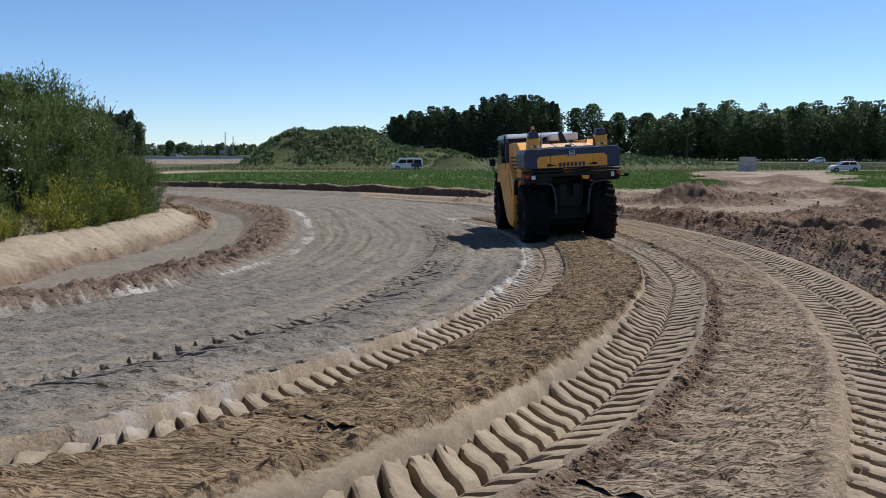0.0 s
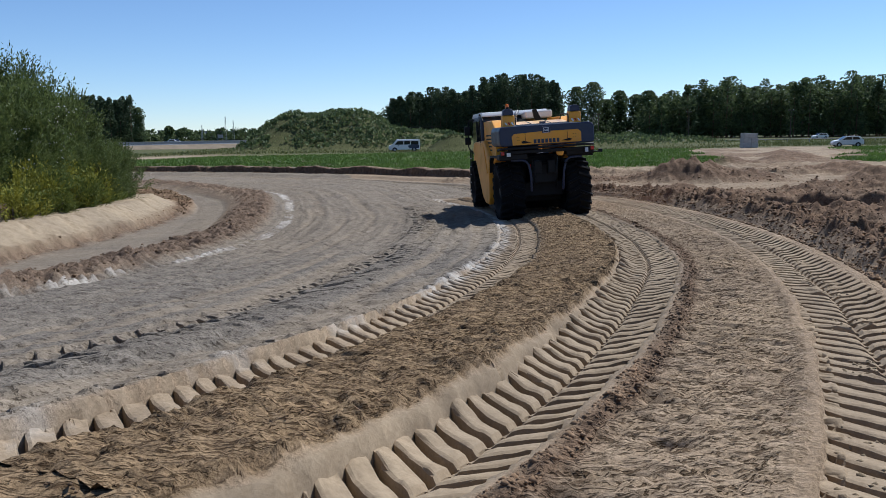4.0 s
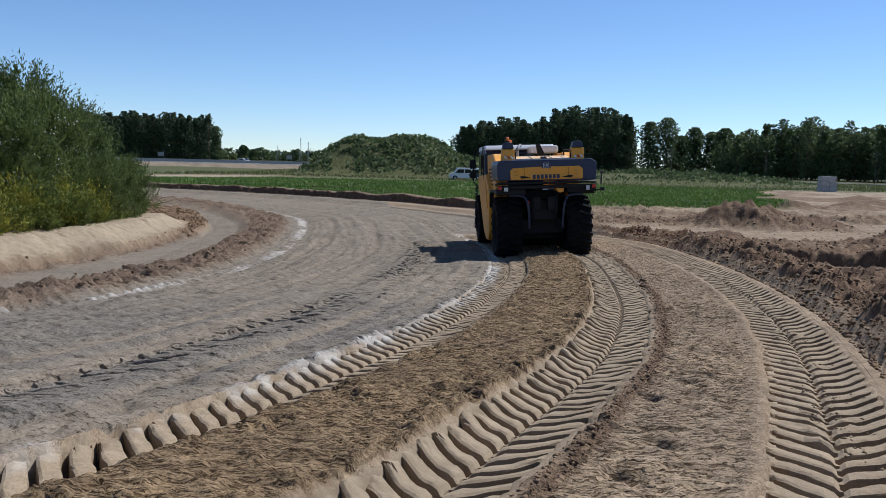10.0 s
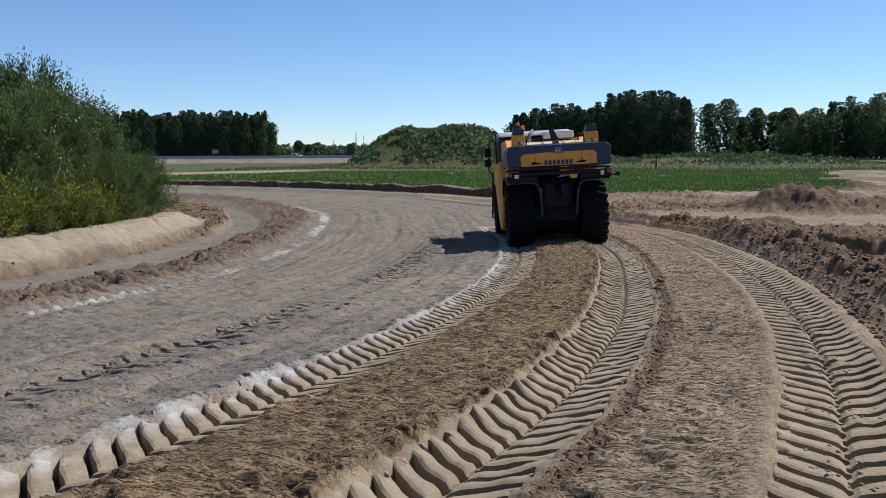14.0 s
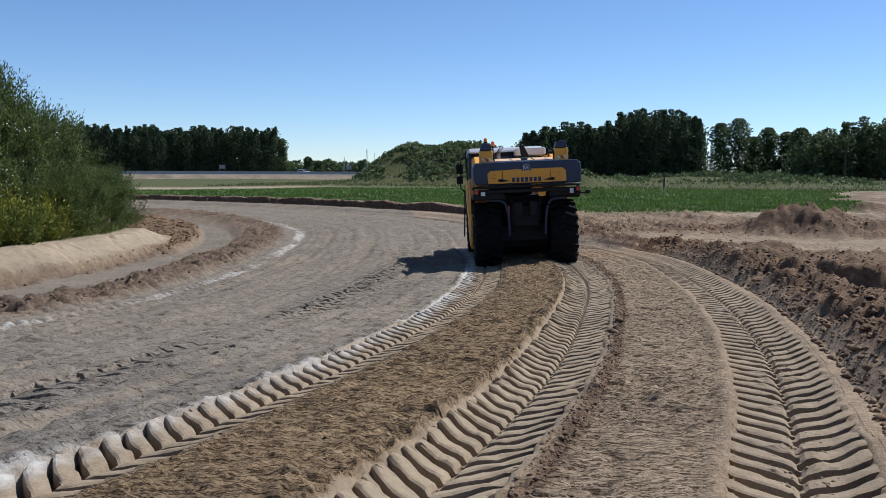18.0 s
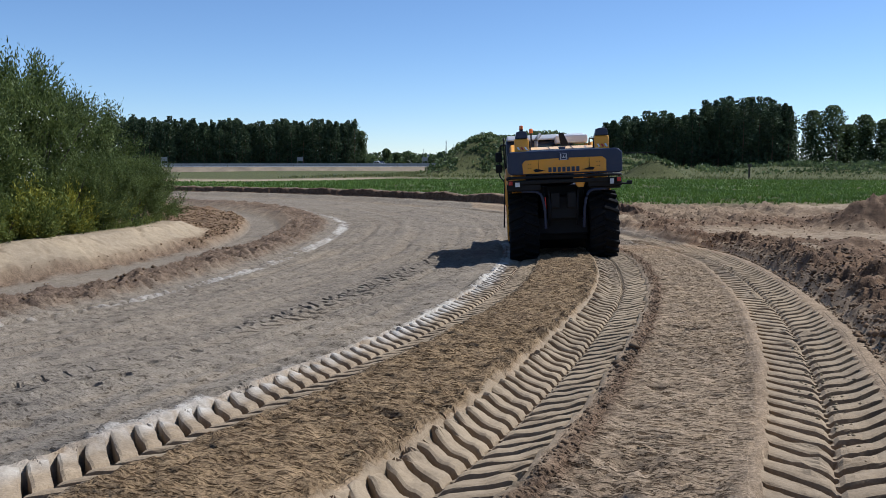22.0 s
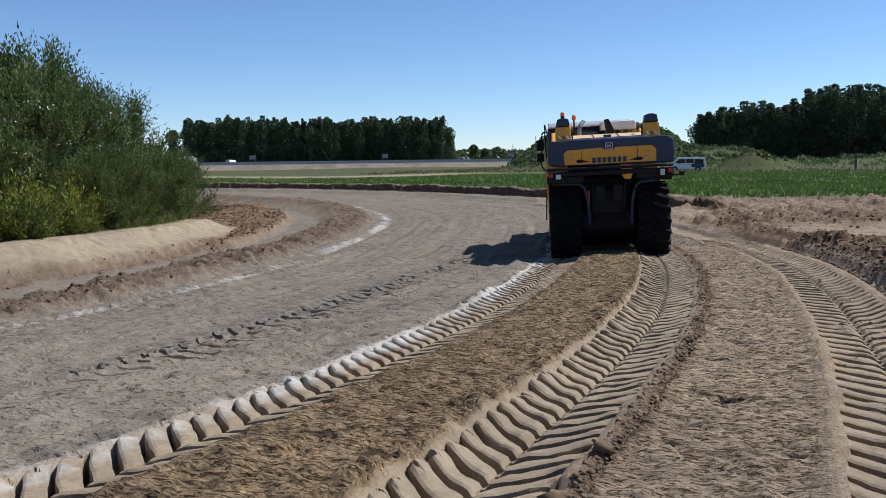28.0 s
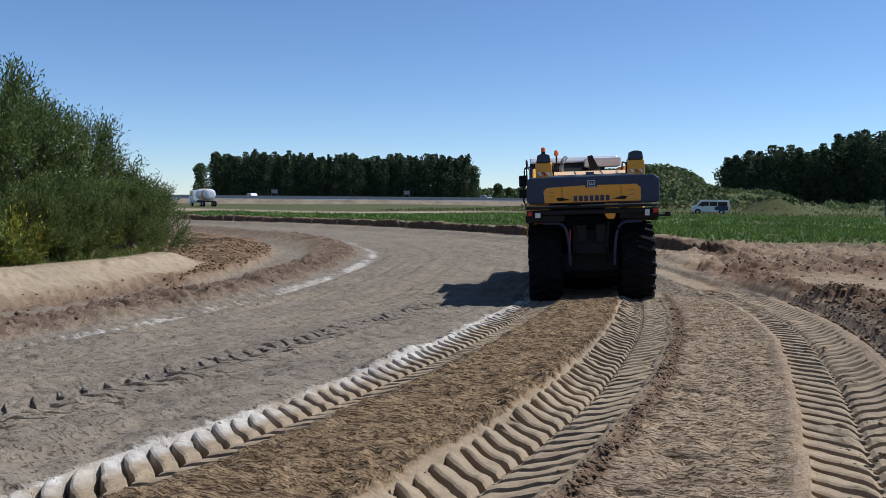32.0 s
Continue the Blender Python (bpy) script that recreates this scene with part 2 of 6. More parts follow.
def ground_height(x, y, masks=None, sheet=False):
    shape = x.shape
    x, y = x.ravel(), y.ravel()
    z = base_height(x, y)
    n = len(x)
    M = {k: np.zeros(n) for k in ("grey", "milled", "sand", "pale", "clod", "grass", "path", "rust", "flaky")}
    near = (x > -60) & (x < 45) & (y > -12) & (y < 95)
    xn, yn = x[near], y[near]
    dz = np.zeros(len(xn))
    m = {k: np.zeros(len(xn)) for k in M}
    sr, vr = along(RUT_RIGHT, xn, yn)
    sl, vl = along(RUT_LEFT, xn, yn)
    so, vo = along(RUT_OLD, xn, yn)
    sb, vb = along(BERM, xn, yn)
    sk, vk = along(BANK, xn, yn)
    rough = clods(xn, yn, 0.5)
    fine = clods(xn + 11, yn + 3, 0.14)
    wave = value_noise(xn, yn, 2.2)
    on_road = (vo < 0.6) & (vb > 0)
    # compacted lane, milled strip, shoulder
    m["grey"] = smooth(-0.3, 0.5, vb - 0.6) * (1 - smooth(-0.47, -0.42, vl))
    behind = 1 - smooth(35.3, 36.3, yn + 0.3 * xn)
    strip = smooth(0.3, 0.45, vl) * (1 - smooth(-0.45, -0.41, vr)) * behind
    m["milled"] = strip
    ahead = smooth(35.3, 36.6, yn + 0.3 * xn) * smooth(1.0, 2.0, vb) * (1 - smooth(0.4, 0.9, vo))
    m["grey"] = np.maximum(m["grey"], ahead)
    flake = np.abs(value_noise(xn, yn * 1.4 + 0.3 * rough, 0.17)) + 0.7 * np.abs(value_noise(xn + 40, yn * 1.3 + 9, 0.09))
    side = smooth(-1.0, -0.45, vr)
    dz += strip * (0.06 + 0.03 * np.cos(np.clip(vr + 1.05, -1, 1) * 2.4) + 0.02 * rough * (1 + side) + 0.02 * fine * (1 + 1.5 * side) - 0.040 * flake)
    shoulder = smooth(0.42, 0.6, vr) * (1 - smooth(-0.6, -0.4, vo))
    dz += shoulder * (0.012 * fine + 0.008 * rough + 0.012 * wave - 0.036 * flake * (0.7 + 0.5 * value_noise(xn, yn, 0.9)))
    step_k = np.round(sr / 0.72)
    pit = np.exp(-(((sr - step_k * 0.72 - 0.1 * np.sin(step_k * 5.1)) / 0.07) ** 2) - (((vr - 0.88 - 0.12 * np.cos(step_k * 2.6) - 0.1 * np.sin(step_k * 0.7)) / 0.085) ** 2))
    dz -= shoulder * pit * 0.12 * (np.sin(step_k * 1.9) > -0.5)
    drag = value_noise(vl * 6.0, sl * 0.5 + 40, 1.0)
    dz += m["grey"] * (0.030 * fine + 0.018 * rough + 0.02 * value_noise(xn, yn, 1.1) + 0.034 * drag - 0.035 * smooth(0.25, 0.6, value_noise(xn * 0.6, yn * 1.2, 0.16)))
    if sheet:
        line_y = np.interp(sr, np.r_[0, np.cumsum(np.linalg.norm(np.diff(RUT_RIGHT, axis=0), axis=1))], RUT_RIGHT[:, 1])
        under = smooth(2.0, 2.5, line_y) * (1 - smooth(32.0, 32.6, line_y)) * (1 - smooth(-0.62, -0.52, vo))
        dz -= 0.05 * under * np.maximum(smooth(-1.58, -1.48, vr) * (1 - smooth(-0.67, -0.57, vr)), smooth(0.57, 0.67, vr)) * np.maximum(strip, shoulder)
    m["flaky"] = np.maximum(strip, shoulder)
    m["flaky"] *= (1 - smooth(-0.50, -0.46, vr) * (1 - smooth(0.5, 0.6, vr)) * behind)
    # the machine's ruts: block-printed floor that climbs the inner wall
    deep = 0.175 + 0.09 * (1 - smooth(3.0, 8.5, yn))
    for s, v, depth, half in ((sr, vr, deep, 0.41), (sl, vl, 0.18 + 0.07 * (1 - smooth(5, 11, yn)), 0.43)):
        edge = half + 0.035 * value_noise(s, v * 0 + 3, 0.35) + 0.012 * value_noise(s, v * 0.4, 0.11)
        a = np.abs(v)
        inside = (1 - smooth(edge - 0.02, edge + 0.05, a)) * behind
        if sheet:
            inside = (1 - smooth(edge - 0.12, edge - 0.02, a)) * (1 - smooth(34.9, 35.3, yn + 0.3 * xn)) * smooth(-0.1, 0.1, yn)
        bar = lugs(s, v, half, PITCH)
        climb = smooth(0.14, 0.40, a) * np.where(v < 0, 0.075 if v is vr else 0.035, 0.03) * (0.85 + 0.45 * value_noise(s, v * 0 + 1, 0.21) + 0.25 * fine)
        cut = -0.50 if sheet else -depth - 0.025 + bar * (0.150 + climb + 0.010 * rough) + 0.006 * fine
        dz = dz * (1 - inside) + inside * cut
        lip = np.exp(-((a - edge - 0.12) / 0.08) ** 2) * behind
        dz += lip * (0.02 + 0.03 * fine + 0.02 * rough) * (0.7 if v is vr else 0.5)
        seam = np.exp(-((a - edge) / 0.05) ** 2) * (np.abs(value_noise(s + 0.2 * v, v * 0 + 7, 0.16)) < 0.07) * behind
        dz -= 0.05 * seam
        wall = (1 - smooth(edge + 0.012, edge + 0.03, a)) * behind
        m["sand"] = np.maximum(m["sand"], wall * (1.0 if v is vr else 0.75 * (v > -0.40)))
        if v is vl:
            # patchy pale colour towards the left wall, stronger further along
            pale_band = smooth(-0.52, -0.45, v + 0.03 * rough) * (1 - smooth(-0.30, -0.16, v + 0.10 * rough + 0.06 * fine)) * np.where(a > half - 0.02, 0.85, 0.25 + 0.75 * bar)
            m["pale"] = pale_band * behind * np.clip(0.05 + 0.67 * smooth(5, 20, yn) + 0.75 * rough + 0.5 * fine + 0.25 * value_noise(sl, sl * 0 + 5, 1.2), 0, 1)
    crumb = np.exp(-((vr - 0.55 - 0.04 * rough) / 0.09) ** 2) * behind
    dz += crumb * 0.04 * np.maximum(0, fine + 0.2)
    m["clod"] = crumb * 0.9
    m["sand"] *= 1 - crumb
    # the older rut beside it
    edge = 0.42 + 0.04 * value_noise(so, so * 0 + 9, 0.4)
    a = np.abs(vo)
    inside = 1 - smooth(edge - 0.05, edge + 0.05, a)
    if sheet:
        inside = np.where((yn > 0.0) & (yn < 36.8), 1 - smooth(edge - 0.12, edge - 0.02, a), inside)
    cut = np.where((yn > 0.0) & (yn < 36.8), -0.40, -0.13) if sheet else -0.17 + lugs(so, vo, 0.42, PITCH_OLD) * (0.115 + 0.05 * smooth(0.2, 0.42, vo)) + 0.05 * np.maximum(0, fine) * smooth(0.1, 0.4, value_noise(so, vo, 0.7)) * (1 - smooth(0.1, 0.3, a))
    dz = dz * (1 - inside) + inside * cut
    m["sand"] = np.maximum(m["sand"], inside * 0.85)
    m["sand"] = np.maximum(m["sand"], 0.35 * shoulder * (0.5 + 0.5 * value_noise(xn, yn, 1.4)))
    # tyre prints on the compacted lane: staggered rows of pressed lug marks
    for off, gap, deep, pitch in ((5.75, 0.0, 0.022, 0.30), (4.6, 0.14, 0.032, 0.30), (2.75, 0.16, 0.05, 0.30), (2.3, 0.0, 0.04, 0.30), (7.3, 0.12, 0.032, 0.34), (3.6, 0.15, 0.032, 0.32)):
        v = vb - off + 0.08 * value_noise(sb, sb * 0 + off, 3.0)
        here = smooth(-0.95, -0.55, value_noise(sb, sb * 0 + off * 3, 2.4)) * m["grey"]
        for side in ((-1, 1) if gap else (0,)):
            q = sb + 0.5 * side * v + (0.5 * pitch if side > 0 else 0)
            ds = (q / pitch - np.round(q / pitch)) * pitch
            mark = np.exp(-((ds / 0.065) ** 4) - (((v - side * gap) / 0.11) ** 4))
            dz -= here * deep * mark
        dz -= here * 0.3 * deep * np.exp(-((v / 0.32) ** 4))
        dz += here * 0.015 * np.exp(-(((np.abs(v) - 0.4) / 0.06) ** 2))
    sp, vp = along(LANE_LINE, xn, yn)
    worn = smooth(-0.7, -0.2, value_noise(sp, sp * 0 + 4, 1.7)) * m["grey"]
    reach = (yn > 3.4) & (yn < 32.6)
    if sheet:
        dz -= np.where(reach, 0.16 * (1 - smooth(0.24, 0.33, np.abs(vp))), 0) * (m["grey"] > 0.5)
    else:
        inside = np.where(reach, 1 - smooth(0.30, 0.37, np.abs(vp)), 0) * m["grey"]
        dz = dz * (1 - 0.5 * inside) + inside * worn * (-0.034 + 0.044 * lugs(sp, vp, 0.34, PITCH_LANE) + 0.03 * fine)
    m["sand"] = np.maximum(m["sand"], 0.25 * m["grey"] * smooth(12, 20, yn))
    worn_lines = smooth(0.15, 0.6, value_noise(vb * 3.2, sb * 0.16 + 7, 1.0)) * m["grey"] * smooth(1.6, 2.4, vb)
    m["sand"] = np.maximum(m["sand"], 0.38 * worn_lines)
    dz -= 0.03 * worn_lines
    # windrow between the lane and the gutter, with the pale track at its foot
    ridge = smooth(-1.25, -0.5, vb) * (1 - smooth(0.55, 1.15, vb))
    dz += ridge * (0.17 + 0.17 * rough + 0.19 * fine + 0.05 * wave)
    m["clod"] = np.maximum(m["clod"], 0.72 * ridge)
    m["grey"] = np.maximum(m["grey"], ridge)
    foot_v = np.interp(yn, [8, 15, 21, 40], [1.10, 1.2, 1.75, 1.70])
    w = vb - foot_v
    print_on = smooth(4, 8, sb) * (1 - smooth(60, 72, sb))
    bar = lugs(sb, w, 0.30, 0.30)
    dz += print_on * (1 - smooth(0.30, 0.38, np.abs(w))) * (-0.10 + 0.05 * bar + 0.06 * smooth(0.05, 0.3, -w) * bar)
    pale_band = smooth(-0.34, -0.26, w) * (1 - smooth(-0.12 + 0.12 * smooth(20, 28, yn), 0.02 + 0.12 * smooth(20, 28, yn), w + 0.08 * rough)) * (0.75 + 0.25 * bar) * print_on
    m["pale"] = np.maximum(m["pale"], pale_band * np.clip(0.10 + 0.35 * smooth(24, 32, yn) + 0.7 * rough + 0.6 * fine + 0.4 * value_noise(sb, sb * 0, 1.6), 0, 0.8))
    # gutter with a tyre track
    bank_end = 1 - smooth(31.0, 34.5, sk + 0.4 * vk)
    near_end = 1 - smooth(26.5, 29.5, sk)
    gut_edge = 2.75 + 3.2 * near_end
    gut = smooth(1.0, 1.5, -vb) * (1 - smooth(gut_edge - 0.1, gut_edge + 0.1, -vb + 0.06 * rough)) * (1 - bank_end * smooth(0.0, 0.15, -vk))
    dz += gut * (-0.22 + 0.02 * rough) + gut * 0.035 * lugs(sb, vb + 2.0, 0.5, 0.26)
    m["grey"] = np.maximum(m["grey"], gut * 0.95)
    m["sand"] = np.maximum(m["sand"], gut * 0.22)
    # sand bank under the bushes, and the hollow past its end
    bank = np.clip((-vk + 0.10 + 0.05 * rough) / 1.25, 0, 1) * bank_end
    dz += bank * (0.66 + 0.07 * wave + 0.035 * rough + 0.012 * fine)
    crack = (np.abs(value_noise(sk + 0.8 * vk + 0.3 * rough, vk * 0 + 2, 1.3)) < 0.04) | (np.abs(value_noise(sk - 0.9 * vk + 0.4 * rough, vk * 0.5 + 8, 1.9)) < 0.02)
    dz -= 0.09 * bank * crack * (1 - smooth(1.2, 1.6, -vk))
    m["path"] = np.maximum(m["path"], smooth(-0.25, 0.1, -vk) * (1 - smooth(1.6, 2.3, -vk + 0.4 * rough)) * bank_end)
    foot = np.exp(-((vk - 0.05 + 0.1 * rough) / 0.28) ** 2) * bank_end
    dz += foot * 0.14 * np.maximum(0, rough + 0.25)
    m["clod"] = np.maximum(m["clod"], 0.75 * foot)
    scarp = smooth(2.5, 3.0, -vk + 0.5 * wave)
    dz += scarp * (0.45 + 0.1 * rough) * (1 - smooth(34, 40, sk)) + smooth(3.5, 8.0, -vk) * 0.5 + smooth(0.5, 5.0, -vk) * 0.9 * (1 - bank_end)
    m["rust"] = np.exp(-((-vk - 2.9 + 0.5 * wave) / 0.4) ** 2) * np.clip(value_noise(sk, sk * 0, 3.0) + 0.75, 0, 1)
    hollow = np.maximum((1 - bank_end) * (1 - smooth(1.0, 4.5, -vk)), (1 - near_end) * (1 - smooth(-0.15, 0.1, -vk))) * smooth(2.65, 3.1, -vb)
    dz += hollow * (0.10 + 0.16 * rough + 0.14 * fine + 0.10 * wave)
    m["rust"] = np.maximum(m["rust"], hollow * (0.7 + 0.4 * wave))
    m["clod"] = np.maximum(m["clod"], 0.6 * hollow * (rough > -0.1))
    m["grass"] = np.maximum(m["grass"], np.maximum(smooth(1.7, 2.3, -vk + 0.5 * rough) * (1 - m["rust"]), smooth(3.2, 3.8, -vk)))
    # spoil along the outer edge and the churned ground beyond
    out = smooth(0.62, 1.05, vo)
    churn = out * (1 - smooth(46, 50, yn - 0.12 * xn + 1.2 * wave)) 
    ledge = smooth(0.62, 0.72, vo + 0.03 * rough) * (1 - smooth(1.6, 4.0, vo)) * (1 - smooth(34, 44, yn))
    dz += ledge * 0.14
    spoil = smooth(0.70, 0.92, vo) * (1 - smooth(1.3, 1.9, vo + 0.2 * wave)) * (1 - smooth(36, 44, yn))
    dz += spoil * (0.08 + 0.10 * rough + 0.05 * fine)
    flat = smooth(0.0, 0.35, value_noise(xn * 0.5, yn, 3.0)) * smooth(22, 28, yn)
    dz += churn * (1 - 0.6 * flat) * (0.20 * rough + 0.14 * fine + 0.14 * wave + 0.12 * np.abs(value_noise(xn, yn, 0.8)))
    tr = np.exp(-(((vo - 1.45) / 0.3) ** 4)) * (1 - smooth(30, 36, yn))
    dz += tr * (-0.12 + 0.13 * lugs(so, vo - 1.45, 0.34, 0.26))
    m["clod"] = np.maximum(m["clod"], churn * (1 - 0.8 * flat) * (0.85 + 0.35 * wave + 0.3 * rough) * (1 - 0.6 * smooth(40, 46, yn)))
    m["path"] = np.maximum(m["path"], churn * 0.85 * flat * (0.55 + 0.8 * rough))
    m["clod"] = np.maximum(m["clod"], spoil)
    # furrow and dark earth step along the field
    outer = smooth(0.9, 1.5, vo) * smooth(36, 44, yn)
    dz += outer * 0.18
    step = np.exp(-(((vo - 2.75) / 0.45) ** 4)) * smooth(36, 46, yn)
    dz += smooth(2.62, 2.86, vo + 0.2 * rough - (0.40 if sheet else 0.0)) * smooth(42, 50, yn) * (0.42 + 0.14 * wave + 0.08 * rough)
    m["clod"] = np.maximum(m["clod"], step)
    m["grass"] = np.maximum(m["grass"], smooth(3.2, 3.9, vo + 0.3 * rough) * smooth(46.5, 49.5, yn - 0.12 * xn + 1.2 * wave))
    for k in M:
        M[k][near] = np.clip(m[k], 0, 1)
    fall = smooth(-60, -50, xn) * (1 - smooth(38, 45, xn)) * smooth(-12, -9, yn) * (1 - smooth(85, 95, yn))
    z[near] += dz * fall
    # spoil heaps
    heaped = np.zeros(n)
    for cx, cy, rx, ry, h in ((11.2, 40.0, 3.4, 2.2, 1.0), (14.0, 40.5, 3.0, 2.2, 0.5), (19, 34, 3.4, 2.6, 0.6), (13.2, 28.6, 2.8, 1.7, 0.50), (8.0, 29.5, 1.3, 1.6, 0.28), (7.1, 22.8, 0.7, 2.2, 0.22), (17, 27, 4, 3, 0.6), (26, 42, 4, 3, 0.7), (11, 17, 2.2, 2.5, 0.55), (8.6, 13, 1.6, 2.4, 0.4), (21, 45, 3.5, 2.0, 0.6), (17, 51, 2.5, 1.5, 0.45), (23, 58, 3, 1.6, 0.5), (30, 76, 4, 2.2, 0.6), (27, 66, 3, 1.6, 0.4), (20.5, 40, 2.4, 1.6, 0.7)):
        k = hill(x, y, cx, cy, rx, ry, 1.0)
        z += h * k * (1 + 0.5 * clods(x, y, 0.9))
        M["clod"] = np.maximum(M["clod"], 0.9 * smooth(0.04, 0.3, k))
        heaped = np.maximum(heaped, smooth(0.04, 0.3, k))
    # excavated pit with an upright far wall
    lumps = clods(x, y, 0.5)
    z -= smooth(7.35, 7.75, x - 0.12 * (y - 22) + 0.25 * lumps) * (1 - smooth(14, 16, x)) * (1 - smooth(25.05, 25.2, y + 0.15 * lumps)) * smooth(20.2, 22.2, y + 0.3 * lumps) * 0.48
    # meadow rolls, the overgrown heap, the far road's embankment
    M["grass"] = np.maximum(M["grass"], smooth(88, 94, y) + smooth(40, 44, x) * smooth(46, 50, y) + smooth(52, 58, -x))
    z += 0.25 * value_noise(x, y, 30) * smooth(60, 100, y)
    heap = smooth(-44, -31, x) * (1 - 0.52 * smooth(-18, -9, x) - 0.48 * smooth(-8, 12, x)) * smooth(150, 168, y) * (1 - smooth(188, 210, y))
    z += heap * (7.3 + 0.55 * value_noise(x, y, 7.0) + 0.35 * value_noise(x, y, 2.2))
    z += hill(x, y, 30, 172, 40, 22, 2.2, 0.9) + hill(x, y, 1, 148, 7, 5, 2.9, 1.0) + hill(x, y, 48, 88, 16, 10, 0.9)
    M["path"] = np.maximum(M["path"], 0.7 * heap * smooth(-14, -8, x) * (value_noise(x, y, 4.0) > 0.1))
    lane = np.exp(-(((y - 133 - 0.05 * x + 2 * value_noise(x, y, 25)) / 1.7) ** 2)) * smooth(-60, -40, x) * (1 - smooth(90, 120, x))
    M["path"] = np.maximum(M["path"], lane * smooth(100, 110, y))
    strip2 = np.exp(-(((y - 124 - 0.35 * (x + 60)) / 13) ** 2)) * smooth(30, 45, -x)
    M["path"] = np.maximum(M["path"], strip2)
    # bare haul road between the churned ground and the block stack
    slope = (x - 1) / np.maximum(y, 1)
    haul = smooth(0.265, 0.30, slope + 0.03 * value_noise(x, y, 5.0)) * (1 - smooth(0.44, 0.48, slope + 0.03 * value_noise(x, y, 4.0))) * smooth(40, 46, y) * (1 - smooth(126, 136, y))
    M["grass"] *= 1 - haul
    M["path"] = np.maximum(M["path"], 0.8 * haul * smooth(-0.05, 0.4, value_noise(x, y * 0.6, 4.0) + 0.5 * value_noise(x, y, 1.5) + 0.5 * smooth(75, 115, y)))
    M["path"] *= 1 - heaped
    M["clod"] = np.maximum(M["clod"], 0.7 * haul * (1 - M["path"]))
    z += haul * 0.12 * clods(x, y, 1.2)
    M["grass"] *= 1 - np.clip(M["path"], 0, 1)
    M["grass"] = np.clip(M["grass"], 0, 1)
    if masks is not None:
        for k in M:
            masks[k] = M[k].reshape(shape)
    return z.reshape(shape)


def mesh_object(name, verts, faces, mat, parent=None, normals_smooth=False):
    me = bpy.data.meshes.new(name)
    verts, faces = np.asarray(verts, np.float32), np.asarray(faces, np.int32)
    k = faces.shape[1]
    me.vertices.add(len(verts))
    me.vertices.foreach_set("co", verts.ravel())
    me.loops.add(faces.size)
    me.loops.foreach_set("vertex_index", faces.ravel())
    me.polygons.add(len(faces))
    me.polygons.foreach_set("loop_start", np.arange(0, faces.size, k, dtype=np.int32))
    if normals_smooth:
        me.polygons.foreach_set("use_smooth", np.ones(len(faces), dtype=bool))
    me.update()
    me.materials.append(mat)
    ob = new(name, me)
    if parent is not None:
        ob.parent = parent
    return ob


def graded(fine_from, fine_to, step, low, high, growth=1.13):
    """Grid lines: even in the middle and growing apart towards the horizon."""
    mid = np.arange(fine_from, fine_to, step)
    up, d = [mid[-1]], step
    while up[-1] < high:
        d = min(d * growth, 400)
        up.append(up[-1] + d)
    down, d = [mid[0]], step
    while down[-1] > low:
        d = min(d * growth, 400)
        down.append(down[-1] - d)
    return np.r_[down[:0:-1], mid, up[1:]]


